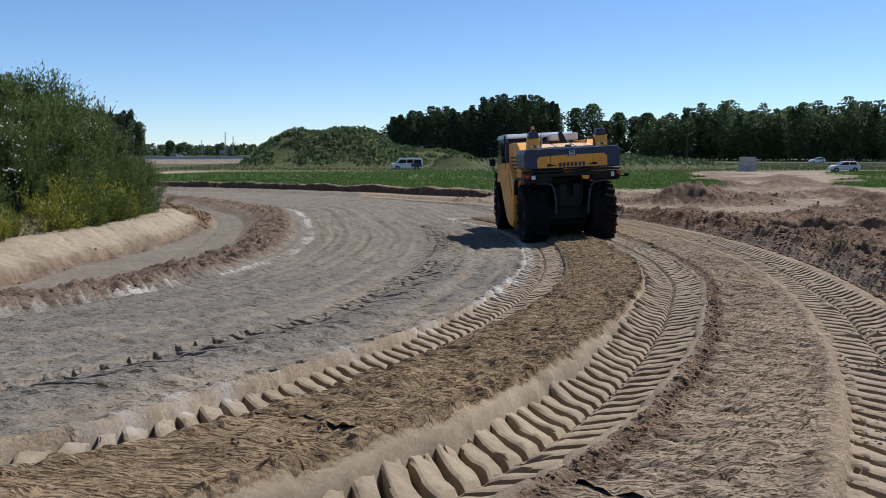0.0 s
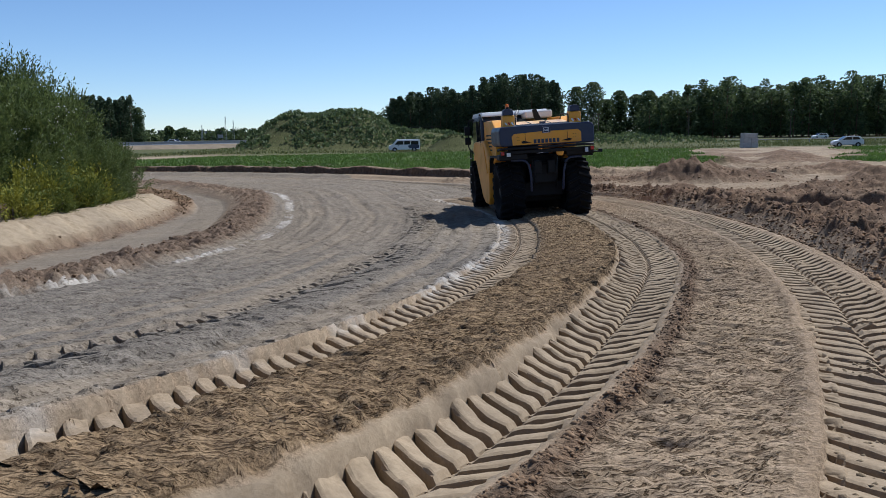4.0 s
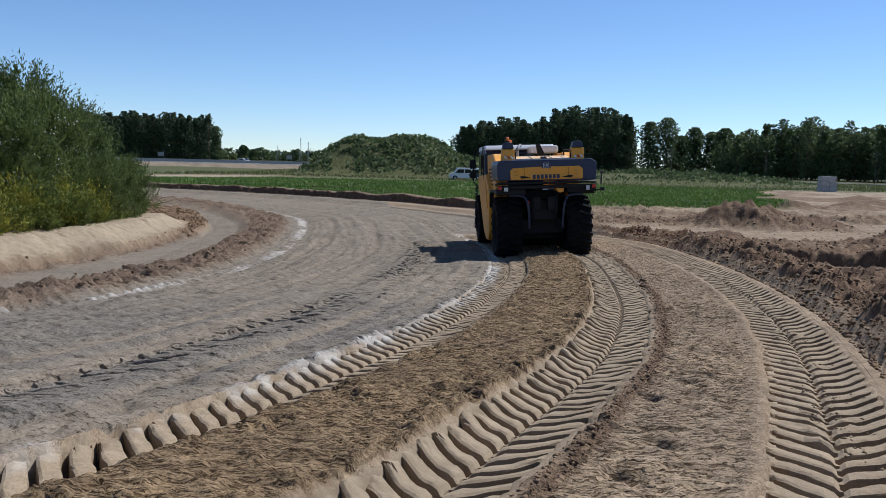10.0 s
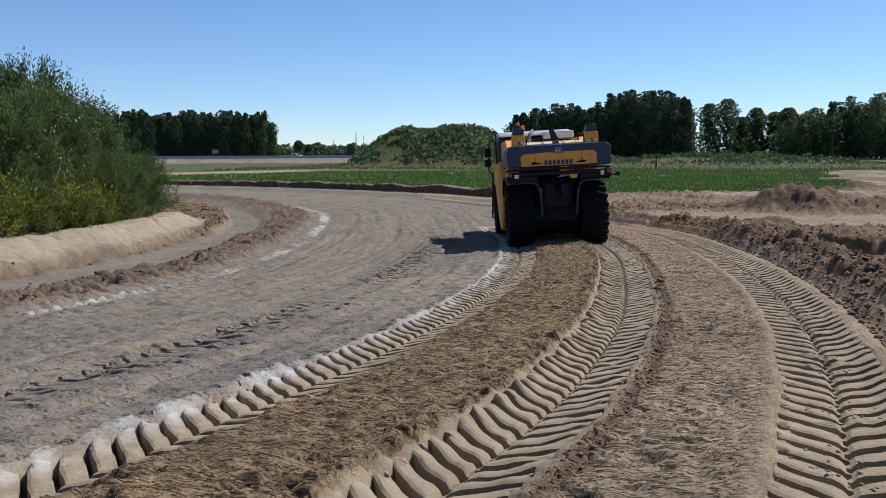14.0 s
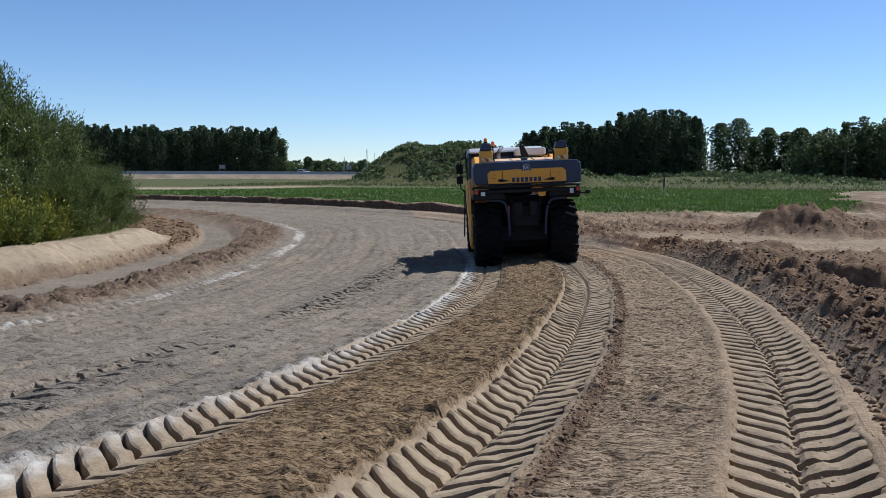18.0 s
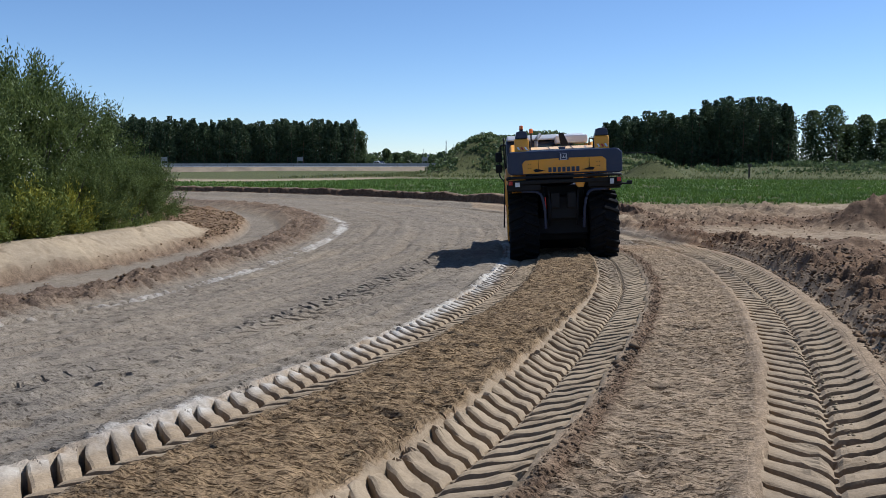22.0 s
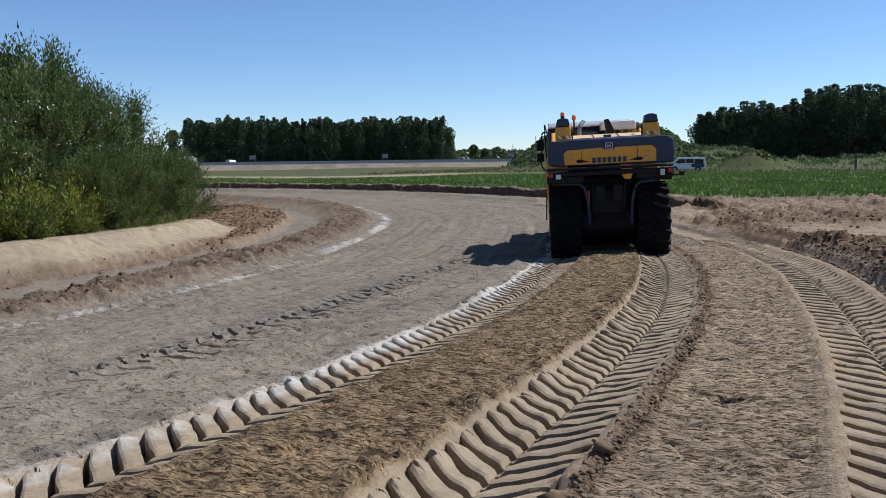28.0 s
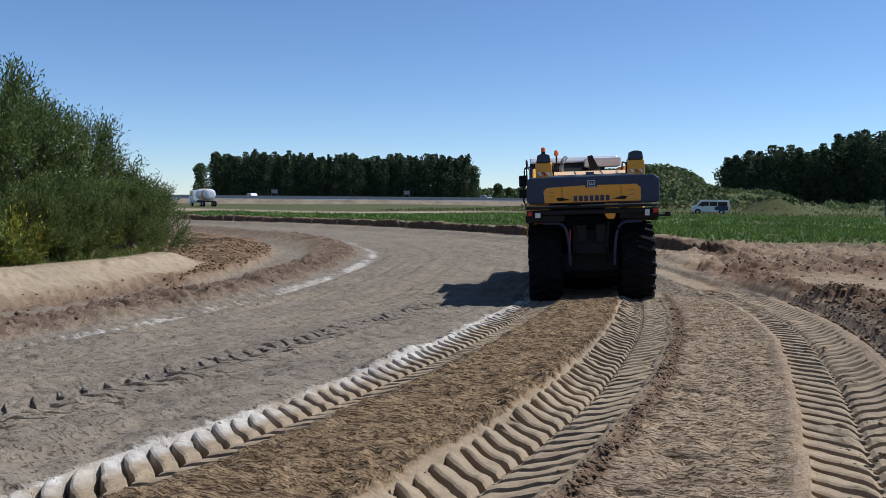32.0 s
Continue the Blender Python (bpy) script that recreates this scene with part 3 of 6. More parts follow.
def soil_material():
    m, t, b = material("soil", 0.95, 0.0, 0.15)
    def attr(name):
        a = t.nodes.new("ShaderNodeAttribute")
        a.attribute_name = name
        return a.outputs["Fac"]
    big, mid, small = noise_tex(t, 0.6, 5.0), noise_tex(t, 5.0, 6.0, 0.65), noise_tex(t, 42.0, 5.0, 0.7)
    def stretched(x, y, z):
        g, m3 = t.nodes.new("ShaderNodeNewGeometry"), t.nodes.new("ShaderNodeVectorMath")
        m3.operation = "MULTIPLY"
        m3.inputs[1].default_value = (x, y, z)
        t.links.new(g.outputs["Position"], m3.inputs[0])
        return m3.outputs[0]
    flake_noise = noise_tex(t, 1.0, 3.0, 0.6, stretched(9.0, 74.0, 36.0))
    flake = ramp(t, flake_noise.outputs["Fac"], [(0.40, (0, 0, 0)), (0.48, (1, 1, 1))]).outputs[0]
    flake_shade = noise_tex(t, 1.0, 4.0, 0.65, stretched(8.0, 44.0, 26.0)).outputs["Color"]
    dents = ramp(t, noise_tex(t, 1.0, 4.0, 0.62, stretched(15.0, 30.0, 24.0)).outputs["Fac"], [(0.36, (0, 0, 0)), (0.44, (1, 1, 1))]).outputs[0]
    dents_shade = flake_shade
    def damp(c):
        return tuple(k * f for k, f in zip(c, (0.725, 0.715, 0.70)))
    def soil(dark, light):
        a = ramp(t, mid.outputs["Fac"], [(0.32, damp(dark)), (0.68, damp(light))]).outputs[0]
        return mix(t, 1.0, a, ramp(t, small.outputs["Fac"], [(0.32, (0.50, 0.49, 0.48)), (0.60, (1.2, 1.2, 1.2))]).outputs[0], "MULTIPLY")
    def fine_soil(dark, light):
        a = ramp(t, mid.outputs["Fac"], [(0.32, damp(dark)), (0.68, damp(light))]).outputs[0]
        return mix(t, 1.0, a, ramp(t, small.outputs["Fac"], [(0.3, (0.86, 0.85, 0.84)), (0.62, (1.05, 1.05, 1.05))]).outputs[0], "MULTIPLY")
    col = soil((0.290, 0.208, 0.132), (0.465, 0.348, 0.232))
    col = mix(t, attr("grey"), col, soil((0.180, 0.154, 0.124), (0.292, 0.252, 0.204)))
    col = mix(t, attr("milled"), col, soil((0.200, 0.134, 0.074), (0.380, 0.265, 0.150)))
    col = mix(t, attr("sand"), col, fine_soil((0.330, 0.252, 0.166), (0.438, 0.342, 0.230)))
    col = mix(t, attr("path"), col, fine_soil((0.36, 0.28, 0.185), (0.50, 0.40, 0.275)))
    col = mix(t, attr("clod"), col, soil((0.114, 0.069, 0.042), (0.268, 0.171, 0.105)))
    col = mix(t, attr("rust"), col, soil((0.15, 0.090, 0.052), (0.30, 0.190, 0.112)))
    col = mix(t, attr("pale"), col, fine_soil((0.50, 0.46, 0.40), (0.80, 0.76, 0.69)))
    col = mix(t, attr("grass"), col, soil((0.076, 0.084, 0.030), (0.155, 0.158, 0.060)))
    col = mix(t, 1.0, col, ramp(t, big.outputs["Fac"], [(0.3, (0.84, 0.84, 0.85)), (0.7, (1.1, 1.09, 1.06))]).outputs[0], "MULTIPLY")
    # shade in cracks and dents is put into the colour, over random plate tones
    def shaded_cracks(edge, shade, low, high):
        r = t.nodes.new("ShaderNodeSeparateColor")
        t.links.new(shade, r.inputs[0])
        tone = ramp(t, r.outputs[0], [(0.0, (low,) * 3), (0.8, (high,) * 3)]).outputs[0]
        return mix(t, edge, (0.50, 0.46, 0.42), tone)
    col = mix(t, attr("flaky"), col, mix(t, 1.0, col, shaded_cracks(flake, flake_shade, 0.78, 1.30), "MULTIPLY"))
    grey_fac = t.nodes.new("ShaderNodeMath")
    grey_fac.operation = "MULTIPLY"
    grey_fac.inputs[1].default_value = 0.8
    t.links.new(attr("grey"), grey_fac.inputs[0])
    col = mix(t, grey_fac.outputs[0], col, mix(t, 1.0, col, shaded_cracks(dents, dents_shade, 0.78, 1.24), "MULTIPLY"))
    t.links.new(col, b.inputs["Base Color"])
    still = t.nodes.new("ShaderNodeMath")
    still.operation, still.use_clamp = "SUBTRACT", True
    still.inputs[0].default_value = 1.0
    calm = t.nodes.new("ShaderNodeMath")
    calm.operation = "MULTIPLY"
    calm.inputs[1].default_value = 0.7
    t.links.new(attr("sand"), calm.inputs[0])
    t.links.new(calm.outputs[0], still.inputs[1])
    first = bump(t, b, mid.outputs["Fac"], 0.6, 0.022)
    second = bump(t, b, small.outputs["Fac"], 0.9, 0.012, first)
    for k in (first, second):
        t.links.new(still.outputs[0], k.inputs["Strength"])
    flaky = t.nodes.new("ShaderNodeMath")
    flaky.operation = "MULTIPLY"
    t.links.new(flake, flaky.inputs[0])
    t.links.new(attr("flaky"), flaky.inputs[1])
    third = bump(t, b, flaky.outputs[0], 1.0, 0.022, second)
    pitted = t.nodes.new("ShaderNodeMath")
    pitted.operation = "MULTIPLY"
    t.links.new(dents, pitted.inputs[0])
    t.links.new(attr("grey"), pitted.inputs[1])
    bump(t, b, pitted.outputs[0], 0.8, 0.014, third)
    return m


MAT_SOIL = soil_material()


def build_ground():
    gx = np.r_[graded(-14.5, -8.0, 0.11, -1500, -8.01, 1.12), np.arange(-8.0, -2.6, 0.065), np.arange(-2.6, 6.6, 0.052), graded(6.6, 19.0, 0.10, 6.61, 1500, 1.12), np.arange(-70, -22, 1.2), np.arange(21, 60, 0.6)]
    gy = np.r_[graded(1.4, 23.0, 0.050, -60, 22.99), graded(23.0, 36.0, 0.066, 22.99, 35.99), graded(36.0, 56.0, 0.12, 35.99, 56.5, 1.10), np.arange(56.2, 74.0, 0.24), graded(74.0, 130.0, 1.0, 73.9, 130.5), np.arange(131.5, 200, 1.5), graded(200, 206, 2.0, 199.9, 2600, 1.12)]
    gx, gy = (np.sort(g)[np.r_[True, np.diff(np.sort(g)) > 0.02]] for g in (gx, gy))
    masks = {}
    X, Y = np.meshgrid(gx, gy)
    Z = ground_height(X, Y, masks, True)
    me = bpy.data.meshes.new("ground")
    ny, nx = X.shape
    idx = np.arange(nx * ny).reshape(ny, nx)
    quads = np.stack([idx[:-1, :-1], idx[:-1, 1:], idx[1:, 1:], idx[1:, :-1]], -1).reshape(-1, 4)
    me.vertices.add(nx * ny)
    me.vertices.foreach_set("co", np.stack([X, Y, Z], -1).astype(np.float32).ravel())
    me.loops.add(quads.size)
    me.loops.foreach_set("vertex_index", quads.astype(np.int32).ravel())
    me.polygons.add(len(quads))
    me.polygons.foreach_set("loop_start", np.arange(0, quads.size, 4, dtype=np.int32))
    me.polygons.foreach_set("use_smooth", np.ones(len(quads), dtype=bool))
    me.update()
    for k, v in masks.items():
        me.attributes.new(k, "FLOAT", "POINT").data.foreach_set("value", v.astype(np.float32).ravel())
    me.materials.append(MAT_SOIL)
    ob = new("ground", me)
    tagged(ob, "churned sandy earthworks with tyre ruts and green field", "ground", kind="structure")
    return ob


def build_rut(name, label, line, limit, pitch=PITCH):
    """The printed bottom and walls of one rut, its grid laid along the lugs, closing over the sheet on both sides."""
    seg = np.linalg.norm(np.diff(line, axis=0), axis=1)
    s_line = np.r_[0, np.cumsum(seg)]
    steps = np.array([0.0, 0.013, 0.028, 0.045, 0.10, 0.15, 0.20, 0.245, 0.29, 0.335, 0.38, 0.44])
    phases = np.concatenate([k + np.r_[steps, 0.5 + steps] for k in range(int(s_line[-1] / pitch))]) * pitch
    v = np.r_[-0.60, -0.55, -0.51, np.linspace(-0.48, -0.34, 8), np.linspace(-0.28, -0.04, 6), -0.012, 0.012, np.linspace(0.04, 0.28, 6), np.linspace(0.34, 0.48, 8), 0.51, 0.55, 0.60]
    mid_y = np.interp(phases, s_line, line[:, 1])
    far = (mid_y > 25) & (np.arange(len(phases)) % 2 == 1)
    phases = phases[(mid_y > limit[0]) & (mid_y < limit[1]) & ~far]
    S, V = np.meshgrid(phases, v, indexing="ij")
    S = S + 0.62 * np.minimum(np.abs(V), 0.48) + 0.35 * np.minimum(np.abs(V), 0.48) ** 2
    S = S - lug_wobble(S, V)
    px, py = np.interp(S, s_line, line[:, 0]), np.interp(S, s_line, line[:, 1])
    dx, dy = np.interp(S + 0.15, s_line, line[:, 0]) - np.interp(S - 0.15, s_line, line[:, 0]), np.interp(S + 0.15, s_line, line[:, 1]) - np.interp(S - 0.15, s_line, line[:, 1])
    n = np.hypot(dx, dy) + 1e-9
    X, Y = px + V * dy / n, py - V * dx / n
    masks = {}
    Z = ground_height(X, Y, masks)
    Z += np.where(np.abs(V) > 0.58, -0.035, np.where(np.abs(V) > 0.53, 0.004, 0.006))
    me = bpy.data.meshes.new(name)
    ny, nx = X.shape
    idx = np.arange(nx * ny).reshape(ny, nx)
    quads = np.stack([idx[:-1, :-1], idx[:-1, 1:], idx[1:, 1:], idx[1:, :-1]], -1).reshape(-1, 4)
    me.vertices.add(nx * ny)
    me.vertices.foreach_set("co", np.stack([X, Y, Z], -1).astype(np.float32).ravel())
    me.loops.add(quads.size)
    me.loops.foreach_set("vertex_index", quads.astype(np.int32).ravel())
    me.polygons.add(len(quads))
    me.polygons.foreach_set("loop_start", np.arange(0, quads.size, 4, dtype=np.int32))
    me.polygons.foreach_set("use_smooth", np.zeros(len(quads), dtype=bool))
    me.update()
    me.flip_normals()
    for k, val in masks.items():
        me.attributes.new(k, "FLOAT", "POINT").data.foreach_set("value", val.astype(np.float32).ravel())
    me.materials.append(MAT_SOIL)
    ob = new(name, me)
    tagged(ob, label, "tyre rut", kind="structure")
    return ob


def build_crust(name, label, line, v0, v1, limit):
    """A strip of dried soil torn into thin plates by cracks that run across the way of travel."""
    seg = np.linalg.norm(np.diff(line, axis=0), axis=1)
    s_line = np.r_[0, np.cumsum(seg)]
    lo, mid, hi = (np.interp(k, line[:, 1], s_line) for k in (limit[0], 20.0, limit[1]))
    s = np.r_[np.arange(lo, mid, 0.0135), np.arange(mid, hi, 0.026)]
    v = np.r_[v0 - 0.05, v0, np.arange(v0 + 0.03, v1 - 0.02, 0.042), v1, v1 + 0.05]
    S, V = np.meshgrid(s, v, indexing="ij")
    px, py = np.interp(S, s_line, line[:, 0]), np.interp(S, s_line, line[:, 1])
    dx, dy = np.interp(S + 0.3, s_line, line[:, 0]) - np.interp(S - 0.3, s_line, line[:, 0]), np.interp(S + 0.3, s_line, line[:, 1]) - np.interp(S - 0.3, s_line, line[:, 1])
    n = np.hypot(dx, dy) + 1e-9
    X, Y = px + V * dy / n, py - V * dx / n
    masks = {}
    Z = ground_height(X, Y, masks)
    w = S + 0.10 * value_noise(X, Y, 0.45) + 0.05 * value_noise(X + 8, Y, 0.17)
    torn = np.clip(0.95 + 0.6 * value_noise(X + 5, Y, 0.8) + 0.4 * value_noise(X, Y + 3, 0.3), 0.4, 1.4)
    plate = value_noise(w, V * 0.30, 0.050)
    small = value_noise(w + 5, V * 0.36 + 3, 0.031)
    crack = 1 - smooth(0.03, 0.26, np.abs(plate)) + 0.6 * (1 - smooth(0.03, 0.25, np.abs(small)))
    relief = torn * (0.012 * plate + 0.007 * small - 0.020 * crack)
    edge = (V < v0 - 0.02) | (V > v1 + 0.02)
    Z = Z + np.where(edge, -0.05, relief + 0.014)
    idx = np.arange(X.size).reshape(X.shape)
    quads = np.stack([idx[:-1, :-1], idx[:-1, 1:], idx[1:, 1:], idx[1:, :-1]], -1).reshape(-1, 4)[:, ::-1]
    ob = mesh_object(name, np.stack([X, Y, Z], -1).reshape(-1, 3), quads, MAT_SOIL, None, True)
    for k, val in masks.items():
        ob.data.attributes.new(k, "FLOAT", "POINT").data.foreach_set("value", val.astype(np.float32).ravel())
    tagged(ob, label, "soil crust", kind="structure")


def build_field_edge():
    """The steep dark cut of earth between the road and the crop."""
    line = RUT_OLD
    s_line = np.r_[0, np.cumsum(np.linalg.norm(np.diff(line, axis=0), axis=1))]
    s = np.arange(np.interp(43.0, line[:, 1], s_line), s_line[-1] - 3, 0.10)
    v = np.r_[2.30, 2.36, np.linspace(2.42, 3.15, 26), 3.3, 3.45, 3.55]
    S, V = np.meshgrid(s, v, indexing="ij")
    px, py = np.interp(S, s_line, line[:, 0]), np.interp(S, s_line, line[:, 1])
    dx, dy = np.interp(S + 0.4, s_line, line[:, 0]) - np.interp(S - 0.4, s_line, line[:, 0]), np.interp(S + 0.4, s_line, line[:, 1]) - np.interp(S - 0.4, s_line, line[:, 1])
    n = np.hypot(dx, dy) + 1e-9
    X, Y = px + V * dy / n, py - V * dx / n
    masks = {}
    Z = ground_height(X, Y, masks) + np.where((V < 2.33) | (V > 3.5), -0.06, 0.012)
    idx = np.arange(X.size).reshape(X.shape)
    quads = np.stack([idx[:-1, :-1], idx[:-1, 1:], idx[1:, 1:], idx[1:, :-1]], -1).reshape(-1, 4)[:, ::-1]
    me = bpy.data.meshes.new("field_edge")
    me.vertices.add(X.size)
    me.vertices.foreach_set("co", np.stack([X, Y, Z], -1).astype(np.float32).ravel())
    me.loops.add(quads.size)
    me.loops.foreach_set("vertex_index", quads.astype(np.int32).ravel())
    me.polygons.add(len(quads))
    me.polygons.foreach_set("loop_start", np.arange(0, quads.size, 4, dtype=np.int32))
    me.polygons.foreach_set("use_smooth", np.ones(len(quads), dtype=bool))
    me.update()
    for k, val in masks.items():
        me.attributes.new(k, "FLOAT", "POINT").data.foreach_set("value", val.astype(np.float32).ravel())
    me.materials.append(MAT_SOIL)
    tagged(new("field_edge", me), "steep dark earth cut along the green field", "earth bank", kind="structure")


def ground_z(x, y):
    return float(ground_height(np.array([float(x)]), np.array([float(y)]))[0])


build_ground()
build_field_edge()
build_rut("rut_right", "deep sandy rut with fresh chevron lug prints", RUT_RIGHT, (-1.0, 36.2))
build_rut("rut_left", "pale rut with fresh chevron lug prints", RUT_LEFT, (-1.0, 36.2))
build_rut("lane_prints", "row of worn tyre prints on the compacted grey lane", LANE_LINE, (2.6, 33.2), PITCH_LANE)
build_crust("milled_strip", "brown milled soil torn into thin cracked plates", RUT_RIGHT, -1.62, -0.475, (1.6, 33.0))
build_crust("shoulder", "sandy shoulder crusted and cracked across the track", RUT_RIGHT, 0.60, 1.62, (1.6, 33.0))
build_rut("rut_old", "older sandy rut with worn lug prints", RUT_OLD, (-1.0, 37.3), PITCH_OLD)

# ---- mesh tools ----
def part(name, bm, mat, parent=None, label="", smooth_faces=False):
    me = bpy.data.meshes.new(name)
    if smooth_faces:
        for f in bm.faces:
            f.smooth = True
    bm.to_mesh(me)
    bm.free()
    me.materials.append(mat)
    ob = new(name, me)
    if parent is not None:
        ob.parent = parent
    if label:
        ob["label"] = label
    return ob


def thing(name, label, category, group="", m=None):
    ob = new(name)
    ob.empty_display_size = 0.2
    if m is not None:
        ob.matrix_basis = m
    return tagged(ob, label, category, group)


def box(bm, x0, x1, y0, y1, z0, z1, bevel=0.0, turn=None):
    made = bmesh.ops.create_cube(bm, size=1.0)["verts"]
    c = Vector(((x0 + x1) / 2, (y0 + y1) / 2, (z0 + z1) / 2))
    for v in made:
        p = Vector((v.co.x * (x1 - x0), v.co.y * (y1 - y0), v.co.z * (z1 - z0)))
        v.co = (turn @ p if turn else p) + c
    if bevel:
        edges = list({e for v in made for e in v.link_edges})
        bmesh.ops.bevel(bm, geom=edges, offset=bevel, segments=2, affect="EDGES", profile=0.5)
    return bm


def a_box(*a, **k):
    return box(bmesh.new(), *a, **k)


def prism(bm, outline, axis, lo, hi, bevel=0.0):
    """An outline of (a, b) pairs pushed along an axis: x -> (y, z), y -> (x, z), z -> (x, y)."""
    def place(a, b, c):
        return {"x": (c, a, b), "y": (a, c, b), "z": (a, b, c)}[axis]
    low = [bm.verts.new(place(a, b, lo)) for a, b in outline]
    high = [bm.verts.new(place(a, b, hi)) for a, b in outline]
    n = len(outline)
    faces = [bm.faces.new(low[::-1]), bm.faces.new(high)]
    for i in range(n):
        faces.append(bm.faces.new((low[i], low[(i + 1) % n], high[(i + 1) % n], high[i])))
    bmesh.ops.recalc_face_normals(bm, faces=faces)
    if bevel:
        edges = list({e for f in faces for e in f.edges})
        bmesh.ops.bevel(bm, geom=edges, offset=bevel, segments=2, affect="EDGES", profile=0.5)
    return bm


def tube(bm, points, radius, sides=8, radii=None):
    pts = [Vector(p) for p in points]
    rings = []
    for i, p in enumerate(pts):
        d = (pts[min(i + 1, len(pts) - 1)] - pts[max(i - 1, 0)]).normalized()
        side = d.cross(Vector((0, 0, 1)) if abs(d.z) < 0.95 else Vector((1, 0, 0))).normalized()
        up = side.cross(d)
        r = radii[i] if radii else radius
        rings.append([bm.verts.new(p + r * (math.cos(2 * math.pi * k / sides) * side + math.sin(2 * math.pi * k / sides) * up)) for k in range(sides)])
    for a, b in zip(rings[:-1], rings[1:]):
        for k in range(sides):
            bm.faces.new((a[k], a[(k + 1) % sides], b[(k + 1) % sides], b[k]))
    bm.faces.new(rings[0][::-1])
    bm.faces.new(rings[-1])
    return bm


def a_tube(points, radius, sides=8, radii=None):
    return tube(bmesh.new(), points, radius, sides, radii)


def turned(bm, profile, axis="x", steps=32):
    """A profile of (along, radius) pairs turned round an axis; closed where the radius is 0."""
    rings = []
    for a, r in profile:
        ring = []
        for k in range(steps):
            c, s = math.cos(2 * math.pi * k / steps), math.sin(2 * math.pi * k / steps)
            ring.append(bm.verts.new({"x": (a, r * c, r * s), "y": (r * c, a, r * s), "z": (r * c, r * s, a)}[axis]))
        rings.append(ring)
    for a, b in zip(rings[:-1], rings[1:]):
        for k in range(steps):
            bm.faces.new((a[k], a[(k + 1) % steps], b[(k + 1) % steps], b[k]))
    bm.faces.new(rings[0][::-1])
    bm.faces.new(rings[-1])
    bmesh.ops.recalc_face_normals(bm, faces=bm.faces[:])
    return bm


def rounded(points, radius=0.12, steps=4):
    """A bent line with rounded corners."""
    p = [Vector(q) for q in points]
    out = [p[0]]
    for a, b, c in zip(p[:-2], p[1:-1], p[2:]):
        u, w = (a - b), (c - b)
        r = min(radius, u.length * 0.45, w.length * 0.45)
        a1, c1 = b + u.normalized() * r, b + w.normalized() * r
        for k in range(steps + 1):
            f = k / steps
            out.append(a1 * (1 - f) ** 2 + b * 2 * f * (1 - f) + c1 * f**2)
    return out + [p[-1]]


DUST = (0.30, 0.25, 0.19)
MAT_YELLOW = plain("yellow_paint", (0.80, 0.34, 0.020), 0.42, 0, 0.05, 3, dirt=DUST, dirt_amount=0.35)
MAT_BLUE = plain("dark_blue_paint", (0.014, 0.023, 0.056), 0.4, 0, 0.08, 3, dirt=DUST, dirt_amount=0.10)
# machine yellow made paler: sun glare on the deck is put into the colour
MAT_SUNLIT_DECK = plain("sunlit_deck_yellow", (0.82, 0.50, 0.20), 0.32, 0, 0.05, 3, dirt=DUST, dirt_amount=0.3, spec=0.9)
MAT_BLACK = plain("black_steel", (0.007, 0.007, 0.008), 0.6, 0.0, 0.2, 5, dirt=DUST, dirt_amount=0.04, spec=0.3)
MAT_RUBBER = plain("tyre_rubber", (0.006, 0.006, 0.0065), 0.85, 0, 0.25, 5, 0.003, dirt=(0.14, 0.115, 0.09), dirt_amount=0.07, spec=0.2)
MAT_GREY = plain("grey_paint", (0.36, 0.365, 0.37), 0.5, 0, 0.06, 3, dirt=DUST, dirt_amount=0.3)
MAT_LIGHTGREY = plain("pale_roof", (0.62, 0.63, 0.64), 0.45, 0, 0.05, 3, dirt=DUST, dirt_amount=0.25)
MAT_STEEL = plain("worn_steel", (0.30, 0.29, 0.28), 0.4, 0.7, 0.15, 8, dirt=DUST, dirt_amount=0.4)
MAT_AMBER = plain("amber_lens", (0.75, 0.16, 0.01), 0.2, 0, 0.05, 10)
MAT_RED = plain("red_lens", (0.45, 0.015, 0.01), 0.25, 0, 0.05, 10)
MAT_WHITE = plain("white_paint", (0.74, 0.74, 0.73), 0.35, 0, 0.03, 2, dirt=DUST, dirt_amount=0.15)
MAT_GLASS = plain("dark_glass", (0.012, 0.015, 0.018), 0.06, 0, 0.1, 2)
MAT_FAR_WALL = plain("blue_grey_cladding", (0.14, 0.165, 0.20), 0.8, 0, 0.08, 0.5)
MAT_CONCRETE = plain("concrete", (0.36, 0.35, 0.33), 0.9, 0, 0.15, 2, 0.01)

